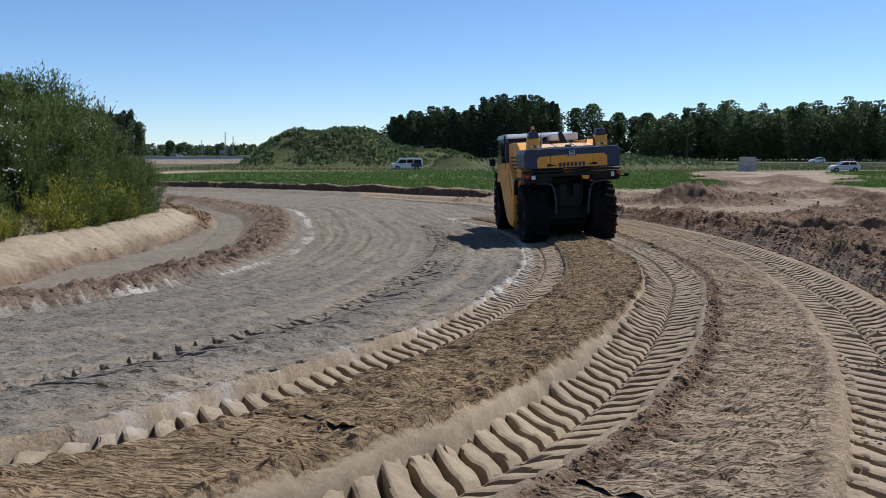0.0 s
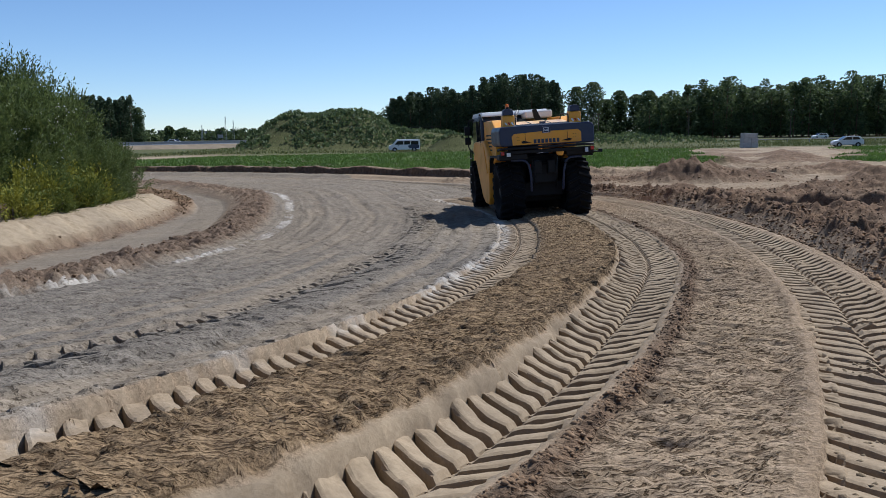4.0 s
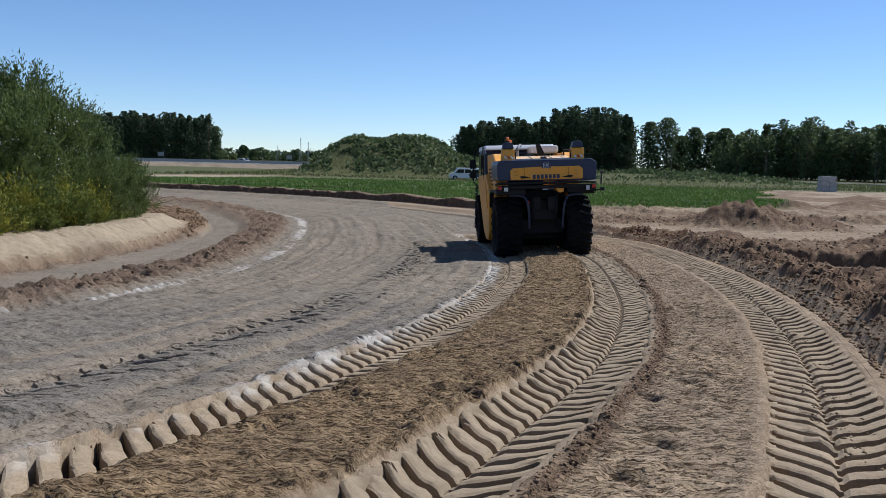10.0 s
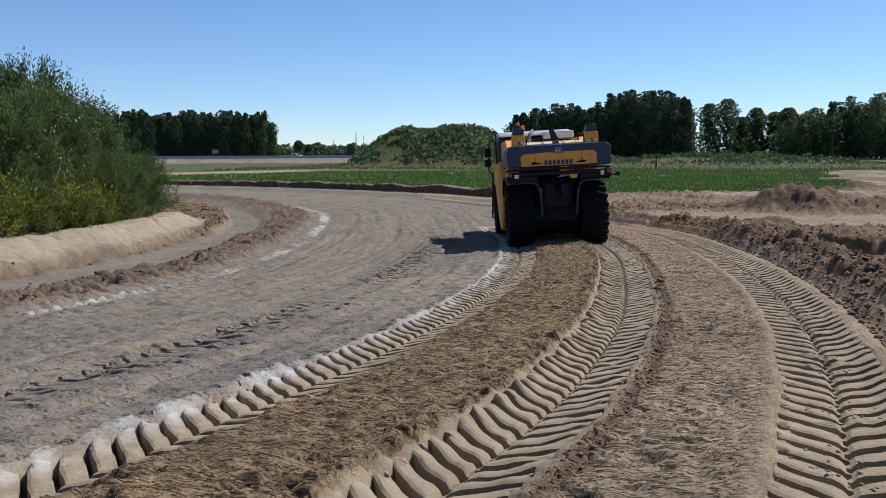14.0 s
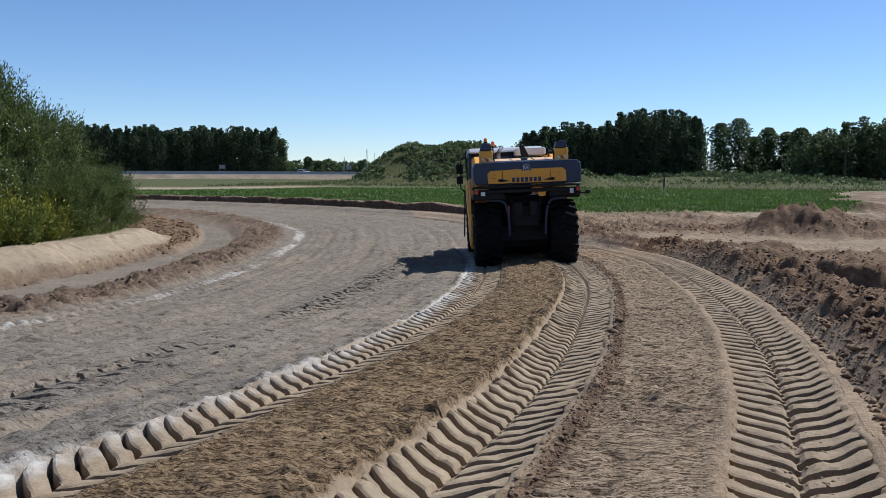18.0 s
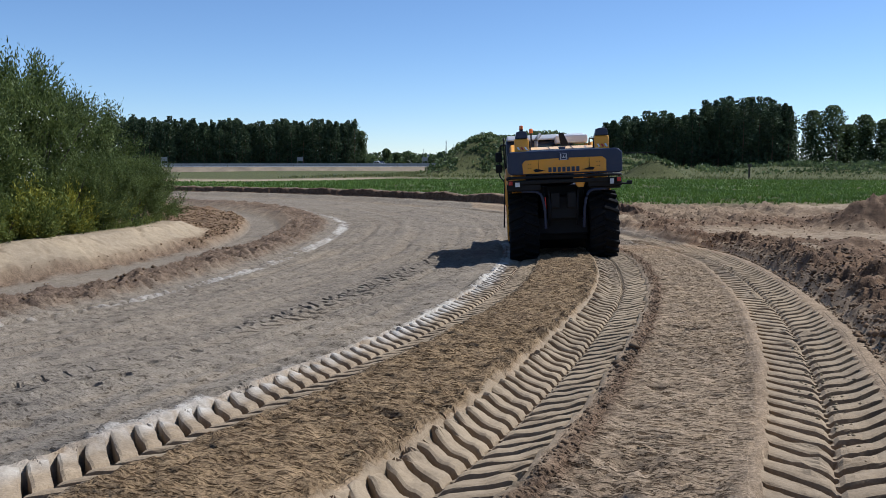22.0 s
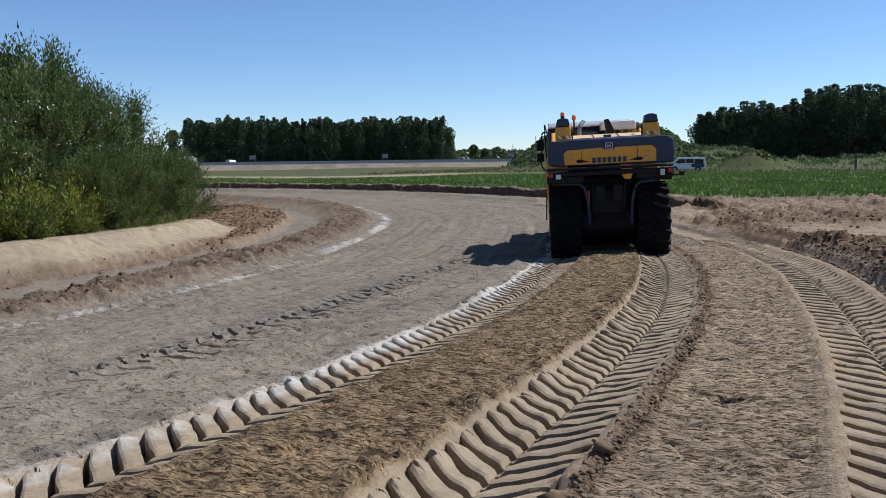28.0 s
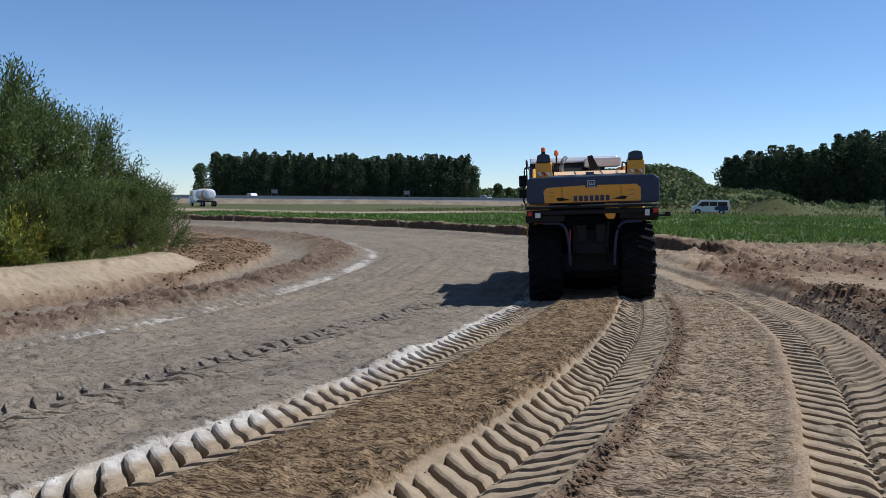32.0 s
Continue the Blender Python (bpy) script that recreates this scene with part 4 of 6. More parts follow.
# ---- the soil stabiliser ----
def wheel(parent, x, y, radius, width, lugs_count, label):
    """A lugged tyre on its rim, turning round its own x axis."""
    bm = bmesh.new()
    w = width / 2
    turned(bm, [(-w * 0.55, radius * 0.48), (-w * 0.62, radius * 0.3), (w * 0.62, radius * 0.3), (w * 0.55, radius * 0.48)], "x", 24)
    box(bm, -w * 0.75, w * 0.75, -0.14, 0.14, -0.14, 0.14, 0.03)
    for k in range(10):
        a = 2 * math.pi * k / 10
        box(bm, w * 0.6, w * 0.68, 0.22 * math.cos(a) - 0.02, 0.22 * math.cos(a) + 0.02, 0.22 * math.sin(a) - 0.02, 0.22 * math.sin(a) + 0.02)
    rim = part("wheel", bm, MAT_BLACK, parent, label)
    rim.location = (x, y, radius)
    bm = bmesh.new()
    r = radius - 0.065
    turned(bm, [(-w * 0.62, radius * 0.46), (-w * 0.9, radius * 0.58), (-w, r * 0.84), (-w * 0.93, r * 0.965), (-w * 0.6, r), (w * 0.6, r), (w * 0.93, r * 0.965),
                (w, r * 0.84), (w * 0.9, radius * 0.58), (w * 0.62, radius * 0.46)], "x", 48)
    part("tyre", bm, MAT_RUBBER, rim, "dusty black lugged tyre", True)
    bm = bmesh.new()
    n = lugs_count
    for side in (-1, 1):
        for k in range(n):
            a0 = 2 * math.pi * (k + (0.5 if side > 0 else 0)) / n
            loop = []
            for f, drop in ((-0.04, 0.0), (0.5, 0.0), (0.97, 0.01), (1.03, 0.13)):
                xx = side * w * f
                lag = -0.42 * f * w / radius
                loop.append((xx, a0 + lag, radius - drop * radius, r - drop * radius * 0.9))
            th = 0.036 / radius
            rows = []
            for xx, a, ro, ri in loop:
                rows.append([bm.verts.new((xx, rr * math.sin(a + da), rr * math.cos(a + da))) for rr, da in ((ri * 0.99, -th * 1.6), (ro, -th), (ro, th), (ri * 0.99, th * 1.6))])
            for p, q in zip(rows[:-1], rows[1:]):
                for i in range(3):
                    bm.faces.new((p[i], p[i + 1], q[i + 1], q[i]))
            bm.faces.new(rows[0])
            bm.faces.new(rows[-1][::-1])
    bmesh.ops.recalc_face_normals(bm, faces=bm.faces[:])
    part("tread", bm, MAT_RUBBER, rim)
    return rim


def lamp_cluster(body, x, y, z, mat, w=0.1, h=0.1):
    shell = part("lamp_housing", a_box(x - w / 2 - 0.015, x + w / 2 + 0.015, y, y + 0.07, z - h / 2 - 0.015, z + h / 2 + 0.015, bevel=0.012), MAT_BLACK, body)
    part("lamp_lens", a_box(x - w / 2, x + w / 2, y - 0.012, y + 0.01, z - h / 2, z + h / 2, bevel=0.006), mat, shell)


def build_machine():
    m = thing("soil_stabiliser", "yellow and dark blue soil stabiliser machine driving on large lugged tyres", "construction machine")
    wheels = [wheel(m, x, y, r, w, n, "black steel wheel with lugged tyre") for x, y, r, w, n in
              ((-1.07, 0, 0.93, 0.78, 20), (1.07, 0, 0.93, 0.78, 20), (-1.10, 6.1, 0.90, 0.70, 19), (1.10, 6.1, 0.90, 0.70, 19))]
    # frame and axle
    bm = a_box(-0.42, 0.42, -0.55, 7.0, 1.15, 1.75, bevel=0.04)
    box(bm, -0.70, 0.70, -0.22, 0.22, 0.72, 1.2, 0.05)
    box(bm, -0.35, 0.35, 5.8, 6.4, 0.6, 1.2, 0.05)
    part("chassis", bm, MAT_BLACK, m)
    part("axle", a_tube([(-0.75, 0, 0.93), (0.75, 0, 0.93)], 0.13, 12), MAT_BLACK, m)
    part("axle", a_tube([(-0.7, 6.1, 0.86), (0.7, 6.1, 0.86)], 0.12, 12), MAT_BLACK, m)
    for s in (-1, 1):
        part("lift_column", a_tube([(s * 0.52, 0.1, 0.95), (s * 0.52, 0.1, 2.0)], 0.10, 12), MAT_BLACK, m)
    # engine hood: blue rear bulge with chamfered ends
    outline = [(-1.46, 2.42), (-1.46, 2.82), (-1.40, 2.93), (1.40, 2.93), (1.52, 2.84), (1.52, 2.34), (1.42, 2.31), (-1.38, 2.34)]
    hood = part("rear_hood", prism(bmesh.new(), outline, "y", -1.12, 0.55, 0.035), MAT_BLUE, m, "dark blue-grey rear engine hood")
    panel = [(-1.06, 2.36), (-1.08, 2.62), (-1.00, 2.70), (-0.22, 2.73), (0.22, 2.73), (1.00, 2.73), (1.10, 2.65), (1.10, 2.36)]
    pan = part("rear_panel", prism(bmesh.new(), panel, "y", -1.145, -1.10, 0.012), MAT_YELLOW, hood, "yellow rear panel with dark lettering shapes")
    badge = part("badge_plate", a_box(-0.13, 0.13, -1.165, -1.14, 2.68, 2.87, bevel=0.012), MAT_BLUE, hood)
    bm = bmesh.new()
    for a, b, c, d in ((-0.085, 0.085, 2.685, 2.697), (-0.085, 0.085, 2.823, 2.835), (-0.085, -0.073, 2.685, 2.835), (0.073, 0.085, 2.685, 2.835), (-0.05, 0.05, 2.735, 2.75), (-0.05, -0.035, 2.735, 2.79), (-0.008, 0.008, 2.735, 2.79), (0.035, 0.05, 2.735, 2.79)):
        box(bm, a, b, -1.172, -1.163, c, d)
    part("badge_lines", bm, MAT_LIGHTGREY, hood)
    bm = bmesh.new()
    for k in range(7):
        x = -0.36 + k * 0.12
        box(bm, x - 0.042, x + 0.042, -1.152, -1.142, 2.385, 2.505, 0.0)
    part("lettering_bars", bm, MAT_BLUE, hood)
    for s in (-1, 1):
        part("grille_slot", prism(bmesh.new(), [(s * 0.46, 2.42), (s * 0.75, 2.40), (s * 0.80, 2.46), (s * 0.70, 2.48)][::s], "y", -1.156, -1.14, 0.0), MAT_BLACK, hood)
        part("panel_gap", a_box(s * 0.66 - 0.006, s * 0.66 + 0.006, -1.151, -1.14, 2.4, 2.70), MAT_BLACK, hood)
        for zz in (2.50, 2.60):
            for dx in (0.86, 0.92):
                part("bolt", a_tube([(s * dx, -1.155, zz), (s * dx, -1.14, zz)], 0.012, 6), MAT_BLACK, hood)
    # deck plates over the engine, their paler yellow holding the sun's glare
    deck = part("engine_deck", prism(bmesh.new(), [(-0.55, 2.96), (0.45, 3.07), (3.1, 3.12), (3.1, 2.9), (-0.55, 2.9)], "x", -0.92, 0.92, 0.015), MAT_SUNLIT_DECK, m, "yellow engine deck lit by the sun")
    for x in (-0.31, 0.31):
        part("deck_seam", prism(bmesh.new(), [(-0.5, 2.972), (0.45, 3.078), (0.45, 3.083), (-0.5, 2.978)], "x", x - 0.012, x + 0.012), MAT_BLACK, deck)
    part("deck_edge", a_box(-0.95, 0.95, -0.62, -0.56, 2.90, 2.975, bevel=0.01), MAT_BLUE, deck)
    part("deck_latch", prism(bmesh.new(), [(-0.07, 2.93), (0.07, 2.93), (0.10, 3.03), (-0.10, 3.03)], "y", -0.75, -0.62, 0.01), MAT_BLUE, deck)
    part("hood_cap", a_box(-0.95, 0.95, -0.9, -0.70, 2.935, 2.955, bevel=0.006), MAT_GREY, hood)
    # light posts at the corners
    for s in (-1, 1):
        post = part("corner_post", prism(bmesh.new(), [(-0.66, 2.92), (-0.66, 3.26), (-0.34, 3.30), (-0.22, 2.92)], "x", s * 1.06 - 0.19, s * 1.06 + 0.19, 0.03), MAT_YELLOW, m)
        part("post_cap", prism(bmesh.new(), [(-0.17, 3.28), (0.17, 3.28), (0.14, 3.44), (0.05, 3.47), (-0.05, 3.47), (-0.14, 3.44)], "y", -0.64, -0.34, 0.015), MAT_BLUE, post).location = (s * 1.06, 0, 0)
        for k in range(3):
            part("warning_stripe", prism(bmesh.new(), [(-0.14 + k * 0.1, 2.98), (-0.09 + k * 0.1, 2.98), (-0.14 + k * 0.1, 3.06), (-0.19 + k * 0.1, 3.06)], "y", -0.668, -0.655), MAT_RED if k % 2 else MAT_WHITE, post).location = (s * 1.06 + 0.05, 0, 0)
        part("guard_rail", a_tube(rounded([(s * 0.84, -0.6, 2.95), (s * 0.84, -0.62, 3.2), (s * 0.84, 0.35, 3.25), (s * 0.84, 0.5, 3.0)]), 0.02, 8), MAT_BLACK, m)
    bea = part("beacon", a_tube([(-1.06, -0.5, 3.46), (-1.06, -0.5, 3.52)], 0.05, 10), MAT_BLACK, m)
    part("beacon_lens", turned(bmesh.new(), [(3.52, 0.055), (3.60, 0.05), (3.62, 0.03)], "z", 12), MAT_AMBER, bea).location = (-1.06, -0.5, 0)
    stalk = part("beacon", a_tube([(-0.72, 1.5, 3.05), (-0.72, 1.5, 3.5)], 0.022, 8), MAT_BLACK, m)
    part("beacon_lens", turned(bmesh.new(), [(3.5, 0.06), (3.60, 0.055), (3.63, 0.03)], "z", 12), MAT_AMBER, stalk).location = (-0.72, 1.5, 0)
    part("intake_snorkel", prism(bmesh.new(), [(0.1, 3.1), (0.34, 3.1), (0.22, 3.34), (0.16, 3.46), (0.04, 3.44)], "y", 0.9, 1.05, 0.015), MAT_BLACK, m)
    part("exhaust_pipe", a_tube(rounded([(-0.62, 0.6, 3.05), (-0.62, 0.6, 3.28), (-0.50, 0.75, 3.42)], 0.1), 0.055, 10), MAT_STEEL, m)
    # rear bumper rail with lamps
    part("bumper_rail", a_tube(rounded([(-1.47, -0.75, 2.24), (-1.47, -1.32, 2.27), (1.30, -1.32, 2.27), (1.46, -1.2, 2.27), (1.47, -0.75, 2.24)], 0.1), 0.038, 10), MAT_BLACK, m, "black tube rail across the rear")
    part("bumper_beam", a_box(-1.42, 1.42, -1.20, -0.85, 2.10, 2.20, bevel=0.02), MAT_BLACK, m)
    part("step_plate", a_box(-1.50, -0.62, -1.12, -0.60, 1.94, 2.10, bevel=0.02), MAT_BLACK, m)
    part("step_plate", a_box(0.62, 1.50, -1.12, -0.60, 1.98, 2.12, bevel=0.02), MAT_BLACK, m)
    lamp_cluster(m, -1.22, -1.22, 2.10, MAT_WHITE, 0.12, 0.11)
    lamp_cluster(m, 1.22, -1.25, 2.10, MAT_LIGHTGREY, 0.10, 0.13)
    lamp_cluster(m, 1.40, -1.25, 2.14, MAT_RED, 0.10, 0.1)
    lamp_cluster(m, -1.40, -1.22, 2.14, MAT_RED, 0.10, 0.1)
    part("amber_box", prism(bmesh.new(), [(0.30, 2.06), (0.36, 1.98), (0.50, 1.98), (0.56, 2.18), (0.30, 2.18)], "y", -1.16, -0.98, 0.015), MAT_YELLOW, m)
    arm = part("side_camera_arm", a_tube(rounded([(1.40, -1.1, 2.05), (1.60, -1.15, 2.02), (1.68, -1.15, 2.05)], 0.05), 0.022, 8), MAT_BLACK, m)
    part("side_camera", a_box(1.62, 1.74, -1.2, -1.08, 2.0, 2.1, bevel=0.015), MAT_BLACK, arm)
    # bent grab rails either side of the hollow
    for s in (-1, 1):
        part("grab_rail", a_tube(rounded([(s * 1.12, -1.0, 1.92), (s * 0.62, -1.05, 1.90), (s * 0.52, -1.05, 1.5), (s * 0.50, -0.95, 0.95)], 0.22, 6), 0.036, 10), MAT_BLUE, m, "bent dark steel grab rail")
        part("hose", a_tube(rounded([(s * 0.40, -0.7, 1.9), (s * 0.34, -0.85, 1.4), (s * 0.38, -0.5, 1.0)], 0.3, 6), 0.028, 8), MAT_BLACK, m)
        part("hydraulic_block", a_box(s * 0.22 - 0.12, s * 0.22 + 0.12, -0.75, -0.5, 1.45, 1.85, bevel=0.02), MAT_BLACK, m)
        part("mudguard", prism(bmesh.new(), [(-1.05, 1.96), (-0.9, 2.04), (0.9, 2.06), (1.15, 1.9), (1.25, 1.5), (1.2, 1.5), (1.1, 1.86), (0.88, 2.0), (-0.88, 1.98), (-1.03, 1.92)], "x", s * 1.07 - 0.40, s * 1.07 + 0.40), MAT_BLACK, m)
    # black sheet added to keep the hollow between the wheels in deep shade
    part("hollow_backing", a_box(-0.72, 0.72, 0.30, 0.36, 0.55, 2.0, bevel=0.01), MAT_BLACK, m)
    part("tail_light", a_box(-0.50, -0.46, -0.75, -0.72, 1.45, 1.75, bevel=0.01), MAT_RED, m)
    # side bodywork between the axles
    for s in (-1, 1):
        side = part("side_panel", prism(bmesh.new(), [(0.45, 1.95), (0.45, 2.92), (1.1, 3.18), (2.9, 3.18), (2.9, 1.7), (1.35, 1.7)], "x", min(s * 0.95, s * 1.34), max(s * 0.95, s * 1.34), 0.03), MAT_YELLOW, m)
        for k in range(5):
            part("vent_slot", a_box(s * 1.345 - 0.006, s * 1.345 + 0.006, 1.2, 2.4, 2.2 + k * 0.12, 2.25 + k * 0.12), MAT_BLACK, side)
        cover = part("drum_cover", prism(bmesh.new(), [(1.12, 1.95), (2.2, 2.55), (4.7, 2.5), (4.75, 2.15), (3.0, 0.60), (2.4, 0.42), (1.65, 0.42), (1.42, 0.62)], "x", min(s * 1.10, s * 1.50), max(s * 1.10, s * 1.50), 0.05), MAT_YELLOW, m, "yellow milling drum side cover")
        part("cover_rib", prism(bmesh.new(), [(1.5, 1.5), (2.0, 2.35), (2.1, 2.32), (1.65, 1.45)], "x", min(s * 1.495, s * 1.53), max(s * 1.495, s * 1.53), 0.0), MAT_YELLOW, cover)
    part("drum_housing", prism(bmesh.new(), [(1.55, 0.5), (1.7, 1.6), (4.5, 1.6), (4.7, 0.5), (4.2, 0.12), (2.0, 0.12)], "x", -1.12, 1.12, 0.04), MAT_BLACK, m)
    # platform, cab, roof
    part("front_body", a_box(-1.1, 1.2, 5.0, 8.0, 1.2, 2.35, bevel=0.08), MAT_YELLOW, m)
    part("front_body_deck", a_box(-1.2, 1.25, 2.9, 5.2, 1.7, 2.0, bevel=0.04), MAT_BLUE, m)
    cab = part("cab", prism(bmesh.new(), [(2.95, 1.98), (2.95, 3.25), (3.05, 3.38), (4.85, 3.38), (5.25, 2.6), (5.15, 1.98)], "x", -1.44, 0.62, 0.05), MAT_BLUE, m, "dark cab with tinted windows")
    part("side_window", prism(bmesh.new(), [(3.1, 2.12), (3.1, 3.22), (4.75, 3.22), (5.08, 2.6), (5.0, 2.12)], "x", -1.456, -1.43, 0.0), MAT_GLASS, cab)
    part("rear_window", a_box(-1.3, 0.5, 2.93, 2.955, 2.3, 3.2), MAT_GLASS, cab)
    part("window_pillar", a_box(-1.47, -1.43, 3.9, 3.98, 2.1, 3.24), MAT_BLACK, cab)
    part("cab_roof", prism(bmesh.new(), [(2.75, 3.38), (2.85, 3.50), (5.05, 3.50), (5.3, 3.40), (5.3, 3.36), (2.75, 3.35)], "x", -1.42, 0.95, 0.03), MAT_LIGHTGREY, m, "pale grey cab roof")
    part("roof_unit", a_box(0.05, 1.0, 2.2, 3.2, 3.2, 3.44, bevel=0.05), MAT_LIGHTGREY, m)
    arm = part("mirror_arm", a_tube(rounded([(-1.42, 4.6, 3.3), (-1.62, 4.85, 3.3), (-1.68, 4.9, 2.3), (-1.5, 4.8, 2.1)], 0.1), 0.024, 8), MAT_BLACK, m)
    part("mirror", a_box(-1.80, -1.57, 4.82, 4.92, 2.76, 3.08, bevel=0.03), MAT_BLACK, arm)
    part("mirror", a_box(-1.80, -1.58, 4.82, 4.92, 2.42, 2.68, bevel=0.03), MAT_BLACK, arm)
    part("hand_rail", a_tube(rounded([(-1.46, 2.75, 1.9), (-1.52, 2.75, 3.0), (-1.52, 2.6, 3.5), (-1.46, 2.2, 3.2)], 0.15), 0.02, 8), MAT_BLACK, m)
    ladder = part("ladder_stringer", a_tube([(-1.58, 5.35, 0.6), (-1.5, 5.3, 2.2)], 0.025, 6), MAT_BLACK, m)
    part("ladder_stringer", a_tube([(-1.58, 5.75, 0.6), (-1.5, 5.7, 2.2)], 0.025, 6), MAT_BLACK, m)
    for k in range(5):
        part("rung", a_tube([(-1.575 + 0.014 * k, 5.35, 0.7 + 0.3 * k), (-1.575 + 0.014 * k, 5.75, 0.7 + 0.3 * k)], 0.02, 6), MAT_STEEL, ladder)
    return m, wheels


# arc length along the track at each time: the machine creeps ahead steadily
TRACK_MID = curve([((a[0] + b[0]) / 2, (a[1] + b[1]) / 2) for a, b in (((1.28, 20.0), (3.38, 20.0)), ((1.28, 23.0), (3.43, 23.0)), ((1.14, 25.5), (3.3, 25.5)), ((0.84, 28.5), (2.98, 28.5)),
                   ((0.38, 31.5), (2.5, 31.5)), ((-0.28, 34.9), (1.85, 34.9)), ((-1.3, 38.6), (0.8, 38.6)), ((-3.0, 43.0), (-0.9, 43.0)), ((-5.5, 48.0), (-3.4, 48.0)))], 0.1)
TRACK_S = np.r_[0, np.cumsum(np.linalg.norm(np.diff(TRACK_MID, axis=0), axis=1))]


def track_point(s):
    return float(np.interp(s, TRACK_S, TRACK_MID[:, 0])), float(np.interp(s, TRACK_S, TRACK_MID[:, 1]))


PROGRESS = [(0, 2.2), (3, 3.3), (7, 5.0), (14, 7.75), (22, 10.85), (28, 13.2), (32, 14.8)]


def soft_base(x, y):
    return float(base_height(np.array([x]), np.array([y]))[0])


def machine_pose(t):
    s = float(np.interp(t, [p[0] for p in PROGRESS], [p[1] for p in PROGRESS]))
    (x, y), (fx, fy) = track_point(s), track_point(s + 5.7)
    d = Vector((fx - x, fy - y, 0)).normalized()
    r = Vector((d.y, -d.x, 0))
    z = [soft_base(x + r.x * k, y + r.y * k) - 0.13 for k in (-1.07, 1.07)]
    zf = soft_base(fx, fy) - 0.03
    right = (r * 2.14 + Vector((0, 0, z[1] - z[0]))).normalized()
    ahead = Vector((fx - x, fy - y, zf - sum(z) / 2)).normalized()
    up = right.cross(ahead).normalized()
    ahead = up.cross(right)
    m = Matrix((right, ahead, up)).transposed().to_4x4()
    m.translation = (x, y, sum(z) / 2)
    return m, s


machine, machine_wheels = build_machine()
machine.scale = (0.90, 0.93, 0.93)

# ---- plants ----
def leaf_quads(rng, centres, along_dir, length, width):
    """Pointed four-cornered leaves at the centres, each along its direction and turned at random."""
    n = len(centres)
    d = along_dir / (np.linalg.norm(along_dir, axis=1)[:, None] + 1e-9)
    side = np.cross(d, rng.normal(size=(n, 3)))
    side /= np.linalg.norm(side, axis=1)[:, None] + 1e-9
    nrm = np.cross(d, side)
    L = (length * (0.65 + 0.7 * rng.rand(n)))[:, None]
    W = (width * (0.65 + 0.7 * rng.rand(n)))[:, None]
    v = np.stack([centres - d * L * 0.5, centres + side * W * 0.5 + nrm * W * 0.15, centres + d * L * 0.5, centres - side * W * 0.5 + nrm * W * 0.15], 1).reshape(-1, 3)
    return v, np.arange(4 * n).reshape(n, 4)


MAT_WILLOW = varied("willow_leaf", (0.056, 0.082, 0.022), (0.200, 0.240, 0.078), 0.6, 0.35)
MAT_WEED = varied("weed_leaf", (0.080, 0.108, 0.022), (0.240, 0.262, 0.060), 0.7, 0.25)
MAT_GOLD = varied("goldenrod", (0.17, 0.18, 0.026), (0.38, 0.35, 0.055), 0.7, 0.2)
# pine and broad leaves are lifted and bluer: distance haze in the colour
MAT_HAZY_PINE = varied("hazy_pine_needles", (0.042, 0.064, 0.036), (0.112, 0.146, 0.076), 0.8, 0.2)
MAT_HAZY_BROAD = varied("hazy_broad_leaf", (0.058, 0.086, 0.038), (0.165, 0.205, 0.090), 0.7, 0.35)
MAT_GRASS = varied("field_grass", (0.085, 0.150, 0.025), (0.170, 0.260, 0.055), 0.65, 0.25)
MAT_DRY = varied("dry_grass", (0.11, 0.13, 0.045), (0.26, 0.26, 0.11), 0.8, 0.2)
MAT_BLOOM = varied("white_bloom", (0.50, 0.50, 0.46), (0.80, 0.80, 0.76), 0.8, 0.2)
MAT_BARK = plain("bark", (0.085, 0.066, 0.050), 0.9, 0, 0.3, 6, 0.01)
MAT_PINE_BARK = plain("pine_bark", (0.15, 0.085, 0.055), 0.9, 0, 0.3, 4, 0.01)


